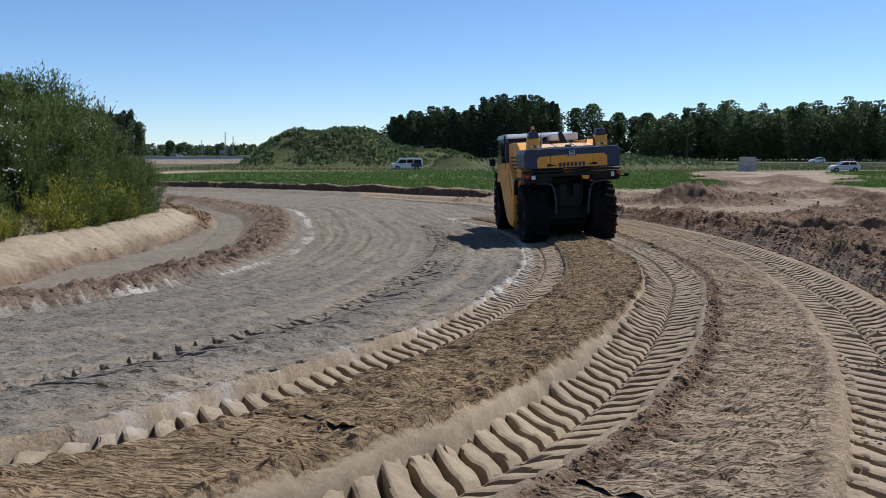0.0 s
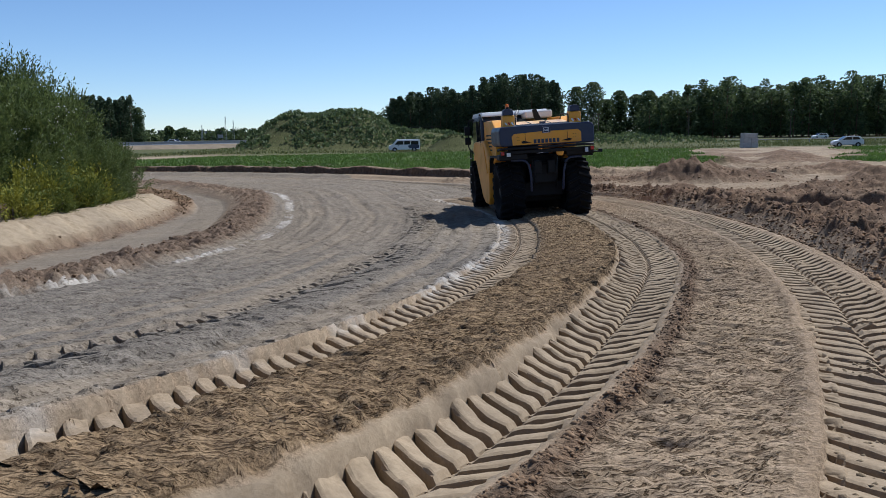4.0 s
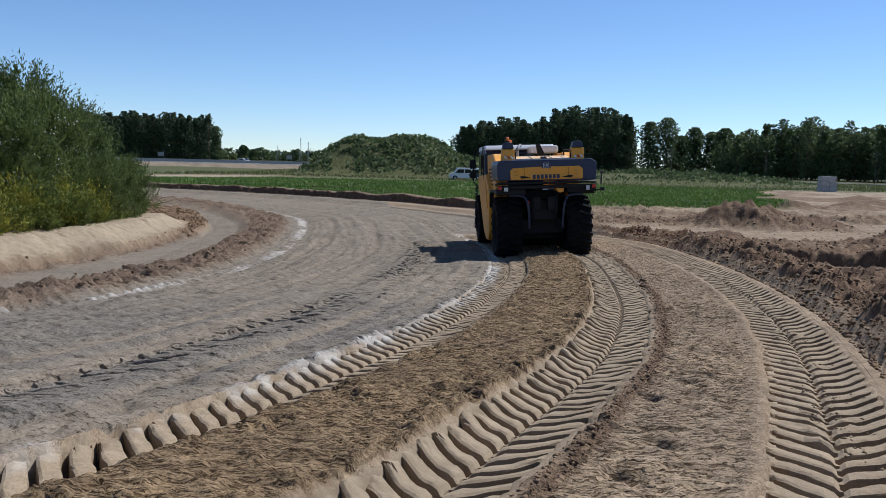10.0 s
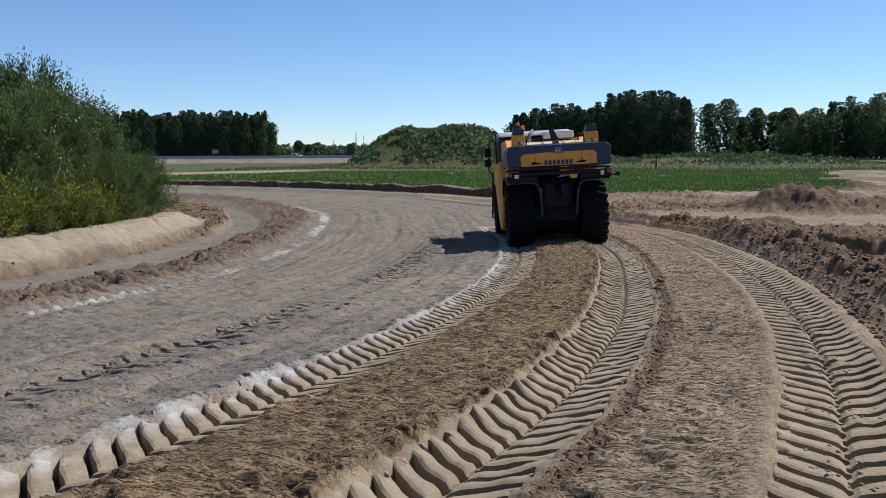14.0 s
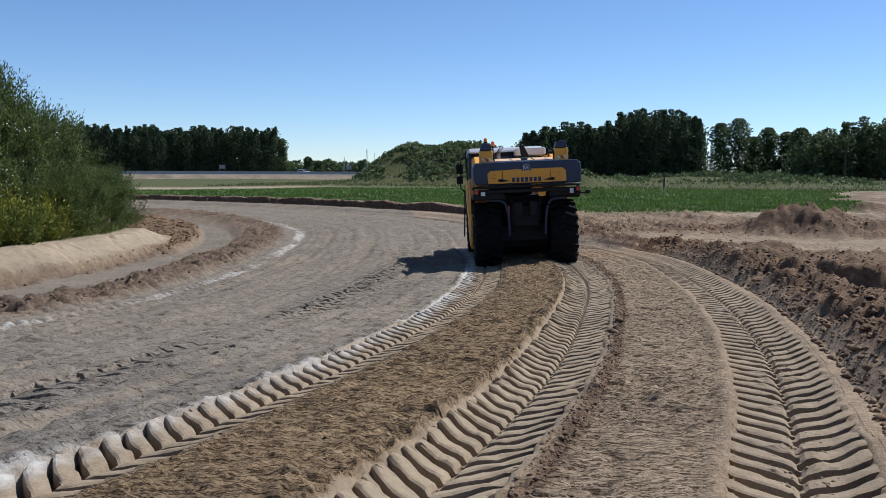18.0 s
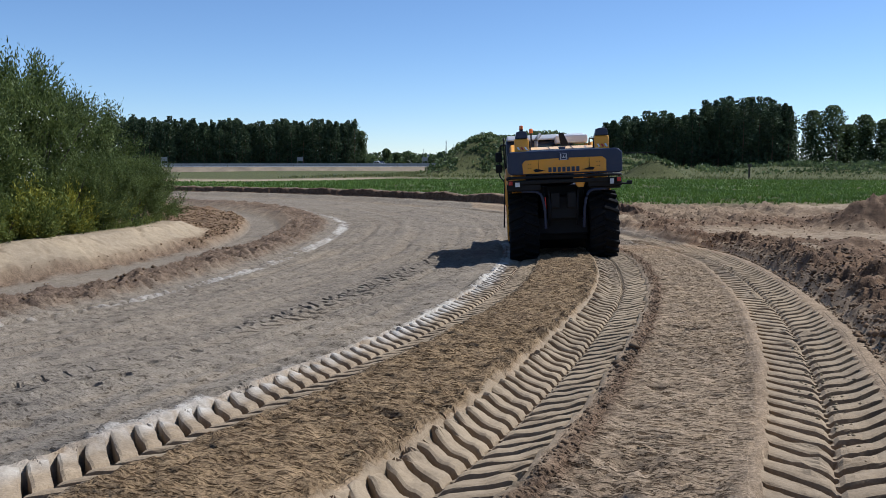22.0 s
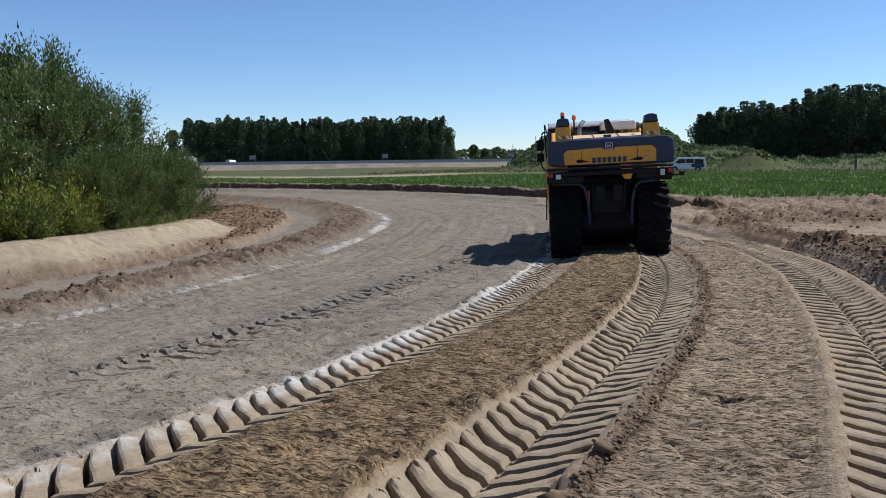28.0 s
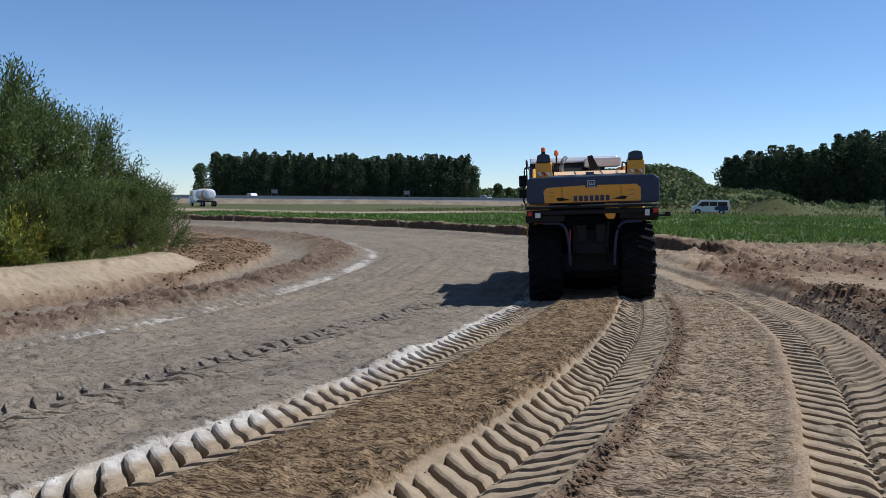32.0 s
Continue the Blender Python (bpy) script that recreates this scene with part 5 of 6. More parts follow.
def bush_mesh(seed, height, radius, shoots, per_shoot, leaf):
    """Stems and crown of a willow shrub: upright feathery shoots on a domed mass."""
    rng = np.random.RandomState(seed)
    bm = bmesh.new()
    for k in range(7 if height > 2 else 1):
        a = rng.rand() * 6.28
        r = radius * (0.3 + 0.5 * rng.rand())
        tip = Vector((r * math.cos(a), r * math.sin(a), height * (0.6 + 0.25 * rng.rand())))
        tube(bm, [(0.15 * math.cos(a), 0.15 * math.sin(a), -0.3), (tip.x * 0.4, tip.y * 0.4, tip.z * 0.5), tip], 0.03, 5, [0.045, 0.03, 0.01])
    tufts = max(6, shoots // 15)
    a = rng.rand(tufts) * 6.28
    up = rng.rand(tufts) ** 0.75
    rr = radius * np.sqrt(np.maximum(0, 1 - (up * 0.92) ** 2.2)) * (0.66 + 0.40 * rng.rand(tufts)) * (0.85 + 0.3 * np.sin(a * 3 + seed))
    heart = np.stack([rr * np.cos(a), rr * np.sin(a), height * (0.03 + 0.80 * up)], 1)
    lean = np.stack([np.cos(a) * (0.80 - 0.5 * up), np.sin(a) * (0.80 - 0.5 * up), 0.65 + 0.6 * up], 1)
    which = rng.randint(0, tufts, shoots)
    root = heart[which] + rng.normal(size=(shoots, 3)) * (0.10, 0.10, 0.14) * min(1.0, radius)
    d = lean[which] + rng.normal(size=(shoots, 3)) * 0.34
    d /= np.linalg.norm(d, axis=1)[:, None]
    length = (0.45 + 0.75 * rng.rand(shoots)) * min(1.0, 0.4 + 0.3 * height)
    f = np.linspace(-0.25, 1, per_shoot)
    pts = root[:, None] + d[:, None] * (length[:, None] * f[None])[..., None]
    pts = pts.reshape(-1, 3) + rng.normal(size=(shoots * per_shoot, 3)) * 0.05
    dirs = np.repeat(d, per_shoot, 0) + rng.normal(size=(shoots * per_shoot, 3)) * 0.42
    return bm, leaf_quads(rng, pts, dirs, leaf, leaf * 0.30)


def make_bush(name, label, category, group, seed, height, radius, shoots, per_shoot, leaf, mat):
    ob = thing(name, label, category, group)
    bm, (v, f) = bush_mesh(seed, height, radius, shoots, per_shoot, leaf)
    part("stems", bm, MAT_BARK, ob)
    mesh_object("crown", v, f, mat, ob)
    return ob


def plant_bushes():
    kinds = [make_bush("willow_bush", "dense green willow bush on the sandy bank", "bush", "bushes on the bank", 11 + k, 4.6, 2.6, 1500, 15, 0.150, MAT_WILLOW) for k in range(3)]
    rng = random.Random(5)
    spots = []
    for row, back in enumerate((0.0, 2.8)):
        for x, y, top in ((-17.2, 17.0, 5.0), (-17.0, 20.6, 5.2), (-16.8, 24.2, 5.4), (-16.6, 27.8, 5.9), (-16.5, 31.4, 6.5), (-16.9, 35.0, 7.1), (-18.5, 38.4, 6.5), (-20.3, 41.2, 5.4)):
            spots.append((x - back + rng.uniform(-0.5, 0.5), y + back * 0.25 + rng.uniform(-0.6, 0.6), top + 0.15 * back + rng.uniform(-0.4, 0.3) - (0.8 if row == 0 else 0)))
    for x, y, top in ((-21.9, 43.4, 4.7), (-22.9, 45.4, 3.9), (-24.2, 44.0, 4.9), (-26.0, 46.5, 4.4), (-24.2, 47.0, 3.2), (-28, 48, 4.2), (-15.9, 38.7, 3.3), (-16.5, 39.8, 3.5), (-15.6, 36.9, 3.3), (-15.3, 35.4, 3.5), (-15.0, 33.8, 3.3), (-17.5, 41.3, 3.3), (-15.3, 29.8, 3.4)):
        spots.append((x, y, top))
    used = set()
    for i, (x, y, top) in enumerate(spots):
        z = ground_z(x, y)
        k = i % 3
        s = max(0.35, (top - z) / 5.0)
        m = pose(x - 0.45, y, z - 0.05, 0, 0, rng.uniform(0, 360)) @ Matrix.Diagonal((min(1.15, s * 1.05), min(1.15, s * 1.05), s, 1))
        if k not in used:
            used.add(k)
            kinds[k].matrix_basis = m
        else:
            ob = copy_thing(kinds[k], m)
            ob.scale = m.to_scale()


def plant_weeds():
    kinds = [make_bush("weed_clump", "yellow-green leafy weeds at the foot of the bushes", "weeds", "weeds along the bank", 31 + k, 0.95, 0.55, 90, 8, 0.15, mat) for k, mat in enumerate((MAT_WEED, MAT_WEED, MAT_GOLD))]
    rng = random.Random(8)
    line = [(-15.3, 17), (-14.8, 22), (-14.5, 27), (-14.3, 31), (-14.8, 34.5), (-16.2, 38), (-18.8, 42.0), (-21.0, 44.6), (-24.0, 47.0)]
    first = [True] * 3
    for i in range(170):
        f = rng.random() * (len(line) - 1)
        a, b = line[int(f)], line[min(int(f) + 1, len(line) - 1)]
        u = f - int(f)
        x, y = a[0] * (1 - u) + b[0] * u + rng.uniform(-0.9, 0.1), a[1] * (1 - u) + b[1] * u
        k = 2 if rng.random() < 0.3 else rng.randrange(2)
        s = rng.uniform(0.6, 1.05)
        m = pose(x, y, ground_z(x, y) - 0.03, 0, 0, rng.uniform(0, 360)) @ Matrix.Diagonal((s, s, s, 1))
        if first[k]:
            first[k] = False
            kinds[k].matrix_basis = m
        else:
            copy_thing(kinds[k], m).scale = (s, s, s)


def bloom_heads():
    """Pale seed heads scattered over the front of the bushes."""
    rng = np.random.RandomState(3)
    c = []
    for _ in range(80):
        y = 22 + 20 * rng.rand()
        x = np.interp(y, [19, 33, 36, 39, 42], [-15.0, -15.4, -16.5, -17.9, -19.4]) - 0.6 * rng.rand()
        z = ground_z(x, y) + 0.9 + 2.8 * rng.rand()
        c.append(np.array([x, y, z]) + rng.normal(size=(7, 3)) * (0.13, 0.13, 0.06))
    c = np.concatenate(c)
    v, f = leaf_quads(rng, c, rng.normal(size=c.shape), 0.085, 0.06)
    tagged(mesh_object("seed_heads", v, f, MAT_BLOOM), "pale fluffy seed heads among the willow leaves", "plants", kind="stuff")


def tree_arrays(rng, x, y, z, height, spread, pine, clumps, size):
    """Leaf clumps of one far tree: whorled and flat-topped for a pine, domed for a broadleaf."""
    if pine:
        u = rng.rand(clumps) ** 0.9
        r = spread * (1 - 0.80 * u ** 2.0) * np.sqrt(rng.rand(clumps)) * (0.85 + 0.25 * np.sin(u * 17 + x))
        h = height * (0.04 + 0.96 * u)
    else:
        u = rng.rand(clumps)
        r = spread * np.sqrt(np.maximum(0.02, 1 - (2 * u - 0.85) ** 2 / 1.4)) * rng.rand(clumps) ** 0.62 * (0.85 + 0.25 * np.sin(u * 9 + x))
        h = height * (0.05 + 0.95 * u)
    a = rng.rand(clumps) * 6.283
    lump = 1 + 0.18 * np.sin(a * 3 + x * 1.7) + 0.12 * np.sin(a * 5 + h)
    c = np.stack([x + r * lump * np.cos(a), y + r * lump * np.sin(a), z + h], 1)
    d = np.stack([np.cos(a), np.sin(a), rng.normal(size=clumps) * 0.5], 1) + rng.normal(size=(clumps, 3)) * 0.6
    return leaf_quads(rng, c, d, size, size * 0.62)


def forest(name, label, spots, mat, seed, clumps, size):
    """Far wood in one mesh: trunks and crowns."""
    rng = np.random.RandomState(seed)
    V, F, n = [], [], 0
    bm = bmesh.new()
    for x, y, h, spread, pine in spots:
        z = float(base_height(np.array([x]), np.array([y]))[0]) - 0.2
        v, f = tree_arrays(rng, x, y, z, h, spread, pine, clumps, size)
        V.append(v)
        F.append(f + n)
        n += len(v)
        tube(bm, [(x, y, z - 0.5), (x + 0.2, y, z + h * 0.5), (x, y, z + h * 0.93)], 0.2, 5, [0.24, 0.16, 0.04])
    ob = mesh_object(name, np.concatenate(V), np.concatenate(F), mat)
    tagged(ob, label, "forest", kind="stuff")
    part("trunks", bm, MAT_PINE_BARK, ob)
    return ob


def plant_forests():
    rng = random.Random(21)
    def polar(az, d):
        return 2 + d * math.sin(radians(az)), 8 + d * math.cos(radians(az))
    # pine wood behind the motorway
    spots = []
    for row in range(4):
        n = 62 - row * 5
        for k in range(n):
            az = -37.9 + 16.9 * (k + rng.uniform(0.1, 0.9)) / n
            x, y = polar(az, 520 + row * 13 + rng.uniform(-4, 4))
            h = rng.uniform(25.5, 28.0) + 0.8 * math.sin(az * 2.1)
            spots.append((x, y, h * rng.uniform(0.88, 1.05), rng.uniform(4.0, 6.6), rng.random() < 0.85))
    forest("pine_forest", "dark green pine forest behind the motorway", spots, MAT_HAZY_PINE, 4, 900, 1.15)
    # mixed wood straight ahead
    spots = []
    for row in range(4):
        n = 26
        for k in range(n):
            az = -4.2 + 11.6 * (k + rng.uniform(0.1, 0.9)) / n
            x, y = polar(az, 345 + row * 10 + rng.uniform(-4, 4))
            top = np.interp(az, [-3.9, -2.5, 1.5, 2.8, 4.5, 6.0, 7.0, 7.7], [17.5, 21, 23, 28.5, 26.5, 27.5, 24.5, 17])
            spots.append((x, y, top * rng.uniform(0.80, 1.04), rng.uniform(4.2, 6.6), rng.random() < 0.6))
    forest("mixed_forest", "dark mixed forest beyond the field", spots, MAT_HAZY_PINE, 5, 1250, 0.98)
    # lower broadleaf wood further round
    spots = []
    for row in range(3):
        n = 58
        for k in range(n):
            az = 13.2 + 22.0 * (k + rng.uniform(0.1, 0.9)) / n
            x, y = polar(az, 330 + row * 11 + rng.uniform(-5, 5))
            top = np.interp(az, [13.2, 15, 17, 19, 22, 25, 28, 35], [14.5, 18.5, 21.5, 22.5, 22, 22.5, 20.5, 20])
            spots.append((x, y, top * rng.uniform(0.72, 1.06), rng.uniform(4.0, 7.0), rng.random() < 0.2))
    forest("broadleaf_forest", "green broadleaf forest behind the building site", spots, MAT_HAZY_BROAD, 6, 800, 1.05)
    # single trees in the gap between the woods
    for az, d, h, sp in ((8.5, 345, 21.5, 5.2), (9.6, 350, 23.5, 6.2), (10.5, 356, 16.5, 5.4), (11.4, 345, 19.5, 4.6), (12.5, 350, 18.0, 5.6), (13.3, 340, 19.0, 5.0), (-20.6, 515, 21.0, 4.4), (-38.6, 515, 20.5, 5.4), (-18.9, 430, 9.0, 2.6), (-18.2, 470, 7.5, 2.4)):
        x, y = polar(az, d)
        r2 = np.random.RandomState(int(az * 10) + 700)
        tree = thing("tree", "slender green broadleaf tree at the edge of the forest", "tree", "trees between the woods", pose(x, y, 0.0))
        v, f = tree_arrays(r2, 0, 0, 0, h, sp, False, 3600, 0.95)
        part("trunk", a_tube([(0, 0, -0.5), (0.2, 0, h * 0.5), (0, 0, h * 0.9)], 0.2, 6, [0.26, 0.17, 0.04]), MAT_BARK, tree)
        mesh_object("crown", v, f, MAT_HAZY_BROAD, tree)
    # far wooded skyline
    spots = []
    for k in range(150):
        az = -26 + 26.0 * k / 150 + rng.uniform(-0.1, 0.1)
        x, y = polar(az, 900 + rng.uniform(-40, 40))
        spots.append((x, y, rng.uniform(7, 13), rng.uniform(6, 9), False))
    forest("distant_woods", "low distant line of woods on the horizon", spots, MAT_HAZY_BROAD, 7, 60, 4.0)


def scatter(n, seed, x0, x1, y0, y1, mask_key, power=1.0):
    """Random places where the ground carries the given cover."""
    rng = np.random.RandomState(seed)
    x, y = x0 + (x1 - x0) * rng.rand(n), y0 + (y1 - y0) * rng.rand(n) ** power
    masks = {}
    z = ground_height(x, y, masks)
    keep = masks[mask_key] > 0.35 + 0.4 * rng.rand(n)
    return rng, x[keep], y[keep], z[keep]


def blades(name, label, places, mat, height, width, lean=0.35):
    rng, x, y, z = places
    n = len(x)
    a = rng.rand(n) * 6.283
    h = height * (0.55 + 0.8 * rng.rand(n))
    w = width * (0.6 + 0.8 * rng.rand(n))
    tip = np.stack([x + lean * h * rng.normal(size=n), y + lean * h * rng.normal(size=n), z + h], 1)
    v = np.stack([np.stack([x - w * np.cos(a), y - w * np.sin(a), z - 0.03], 1), np.stack([x + w * np.cos(a), y + w * np.sin(a), z - 0.03], 1), tip], 1).reshape(-1, 3)
    return tagged(mesh_object(name, v, np.arange(3 * n).reshape(n, 3), mat), label, "grass", kind="stuff")


def plant_field():
    blades("field_crop", "low green leafy crop in the field beside the road", scatter(150000, 1, -45, 70, 46, 76, "grass", 1.2), MAT_GRASS, 0.17, 0.045, 0.6)
    blades("far_crop", "low green leafy crop towards the far lane", scatter(90000, 12, -50, 75, 72, 129, "grass", 1.2), MAT_GRASS, 0.20, 0.075, 0.6)
    blades("meadow_grass", "rough meadow grass with dry stalks", scatter(26000, 2, -60, 120, 138, 230, "grass", 1.2), MAT_DRY, 0.4, 0.09)
    blades("bank_grass", "short yellowish grass along the sandy bank", scatter(60000, 3, -26, -12, 16, 52, "grass"), MAT_WEED, 0.24, 0.014, 0.5)
    # shrubs over the old heap
    rng = np.random.RandomState(9)
    n = 42000
    x, y = -48 + 118 * rng.rand(n) ** 1.25, 147 + 47 * rng.rand(n)
    z = ground_height(x, y)
    keep = (z > 0.7 + 1.2 * rng.rand(n)) & (value_noise(x, y, 5.0) + 0.7 * value_noise(x, y, 2.0) > -0.45 + 0.25 * (x > -12))
    x, y, z = x[keep], y[keep], z[keep]
    lift = np.maximum(0, value_noise(x + 3, y, 3.0) + 0.6) * 0.9 * rng.rand(len(x))
    c = np.stack([x, y, z + lift], 1)
    v, f = leaf_quads(rng, c, rng.normal(size=c.shape) + (0, -0.3, 0.8), 0.7, 0.5)
    tagged(mesh_object("heap_shrubs", v, f, MAT_HAZY_BROAD), "tangled green shrubs covering an old earth heap", "shrubs", kind="stuff")


plant_bushes()
plant_weeds()
bloom_heads()
plant_forests()
plant_field()

# ---- vehicles, motorway, posts, clods ----
def road_wheel(parent, x, y, r, w):
    tyre = part("wheel", turned(bmesh.new(), [(-w / 2, r * 0.6), (-w / 2, r * 0.92), (-w * 0.35, r), (w * 0.35, r), (w / 2, r * 0.92), (w / 2, r * 0.6)], "x", 20), MAT_RUBBER, parent)
    tyre.location = (x, y, r)
    part("hubcap", turned(bmesh.new(), [(-w * 0.51, r * 0.2), (-w * 0.51, r * 0.58), (w * 0.51, r * 0.58), (w * 0.51, r * 0.2)], "x", 14), MAT_GREY, tyre)


def vehicle(name, label, category, m, length, width, side, glass, paint, wheel_r, axles, group=""):
    """A road vehicle: body pushed from its side outline, windows, wheels, lamps. Length runs along y."""
    ob = thing(name, label, category, group, m)
    body = part("body", prism(bmesh.new(), side, "x", -width / 2, width / 2, 0.05), paint, ob)
    for s in (-1, 1):
        for g in glass:
            x = s * (width / 2 + 0.004)
            part("side_window", prism(bmesh.new(), g, "x", x - 0.008, x + 0.008), MAT_GLASS, ob)
        for y in axles:
            road_wheel(ob, s * (width / 2 - 0.1), y, wheel_r, 0.22)
            part("wheel_arch", turned(bmesh.new(), [(s * width / 2 - 0.01, wheel_r * 1.18), (s * width / 2 + 0.006, wheel_r * 1.18)], "x", 20), MAT_BLACK, ob).location = (0, y, wheel_r)
        lo = min(p[0] for p in side)
        hi = max(p[0] for p in side)
        part("tail_lamp", a_box(s * width * 0.42 - 0.07, s * width * 0.42 + 0.07, lo - 0.012, lo + 0.05, 0.75, 1.0, bevel=0.01), MAT_RED, ob)
        part("head_lamp", a_box(s * width * 0.38 - 0.12, s * width * 0.38 + 0.12, hi - 0.06, hi + 0.012, 0.62, 0.78, bevel=0.01), MAT_LIGHTGREY, ob)
        part("door_mirror", a_box(s * (width / 2 + 0.02) - 0.08, s * (width / 2 + 0.02) + 0.08, hi - 1.55, hi - 1.45, 1.0, 1.18, bevel=0.02), MAT_BLACK, ob)
    part("bumper", a_box(-width / 2 + 0.05, width / 2 - 0.05, min(p[0] for p in side) - 0.05, min(p[0] for p in side) + 0.1, 0.35, 0.6, bevel=0.03), MAT_BLACK, ob)
    return ob


def build_vehicles():
    van_side = [(-2.45, 0.35), (-2.48, 1.2), (-2.40, 1.88), (-2.2, 1.96), (1.05, 1.96), (1.35, 1.88), (1.95, 1.18), (2.42, 1.02), (2.50, 0.6), (2.45, 0.33)]
    van_glass = [[(-2.2, 1.15), (-2.2, 1.68), (-1.0, 1.72), (-1.0, 1.15)], [(-0.9, 1.15), (-0.9, 1.72), (0.1, 1.72), (0.1, 1.15)], [(0.2, 1.15), (0.2, 1.72), (1.1, 1.72), (1.6, 1.15)]]
    van = vehicle("van", "white delivery van with dark printed rear sides", "van", pose(-7.9, 146.0, ground_z(-7.9, 146.0), 0, 0, 97) @ Matrix.Diagonal((1.08, 1.08, 1.08, 1)), 5, 1.95, van_side, van_glass, MAT_WHITE, 0.34, (-1.5, 1.6))
    for s in (-1, 1):
        x = s * 0.982
        part("side_print", prism(bmesh.new(), [(-2.3, 0.55), (-2.35, 1.1), (-1.2, 1.25), (-0.5, 0.95), (-0.7, 0.55)], "x", x - 0.006, x + 0.006), MAT_BLUE, van)
    part("windscreen", prism(bmesh.new(), [(1.38, 1.86), (1.93, 1.22), (1.97, 1.22), (1.42, 1.87)], "x", -0.82, 0.82), MAT_GLASS, van)
    car_side = [(-2.1, 0.35), (-2.15, 0.9), (-1.95, 1.1), (-1.6, 1.5), (-1.2, 1.6), (0.3, 1.58), (1.1, 1.05), (1.9, 0.9), (2.12, 0.62), (2.08, 0.32)]
    car_glass = [[(-1.6, 1.08), (-1.35, 1.46), (-0.5, 1.5), (-0.5, 1.06)], [(-0.42, 1.06), (-0.42, 1.5), (0.26, 1.48), (0.92, 1.04)]]
    spots = [("car", "pale silver car parked beyond tall weeds", (59.2, 125.5), 80, MAT_LIGHTGREY), ("car", "white car driving on the motorway", (-133, 205), 62, MAT_WHITE),
             ("car", "white car driving on the motorway", (-146, 198), 62, MAT_WHITE), ("car", "white car passing along the motorway", (-78, 240), 242, MAT_WHITE),
             ("car", "white car low behind the weeds of the field track", (105, 239), 95, MAT_WHITE)]
    for name, label, (x, y), turn, paint in spots:
        z = 1.35 if x < -60 else ground_z(x, y)
        c = vehicle(name, label, "car", pose(x, y, z, 0, 0, turn), 4.2, 1.8, car_side, car_glass, paint, 0.32, (-1.3, 1.32), "cars")
        part("windscreen", prism(bmesh.new(), [(0.34, 1.57), (1.08, 1.08), (1.12, 1.07), (0.38, 1.58)], "x", -0.74, 0.74), MAT_GLASS, c)
    # tank lorry waiting behind the bushes
    x, y = -95.0, 139.0
    lorry = thing("tank_lorry", "cream tank lorry with a yellow stripe", "lorry", "", pose(x, y, ground_z(x, y), 0, 0, 58))
    tank = part("tank", turned(bmesh.new(), [(-4.0, 0.5), (-3.9, 0.85), (-3.6, 0.98), (1.6, 0.98), (1.9, 0.85), (2.0, 0.5)], "y", 28), MAT_WHITE, lorry, "cream cylindrical tank")
    tank.location = (0, 0, 2.15)
    part("tank_stripe", turned(bmesh.new(), [(-2.4, 0.985), (-2.4, 1.0), (-1.4, 1.0), (-1.4, 0.985)], "y", 28), MAT_YELLOW, tank)
    part("hatch", turned(bmesh.new(), [(3.1, 0.25), (3.25, 0.25)], "z", 14), MAT_GREY, lorry)
    part("frame", a_box(-0.45, 0.45, -4.0, 4.6, 0.75, 1.1, bevel=0.03), MAT_BLACK, lorry)
    cab = part("cab", prism(bmesh.new(), [(2.3, 0.6), (2.3, 2.9), (4.0, 2.85), (4.35, 2.0), (4.45, 0.6)], "x", -1.2, 1.2, 0.06), MAT_WHITE, lorry)
    part("windscreen", prism(bmesh.new(), [(4.05, 2.75), (4.36, 2.02), (4.40, 2.02), (4.09, 2.77)], "x", -1.05, 1.05), MAT_GLASS, cab)
    for s in (-1, 1):
        part("side_window", a_box(s * 1.2 - 0.01, s * 1.2 + 0.01, 2.7, 3.9, 1.9, 2.6), MAT_GLASS, cab)
        for yy in (-3.0, -1.8, 3.3):
            road_wheel(lorry, s * 1.05, yy, 0.5, 0.3)


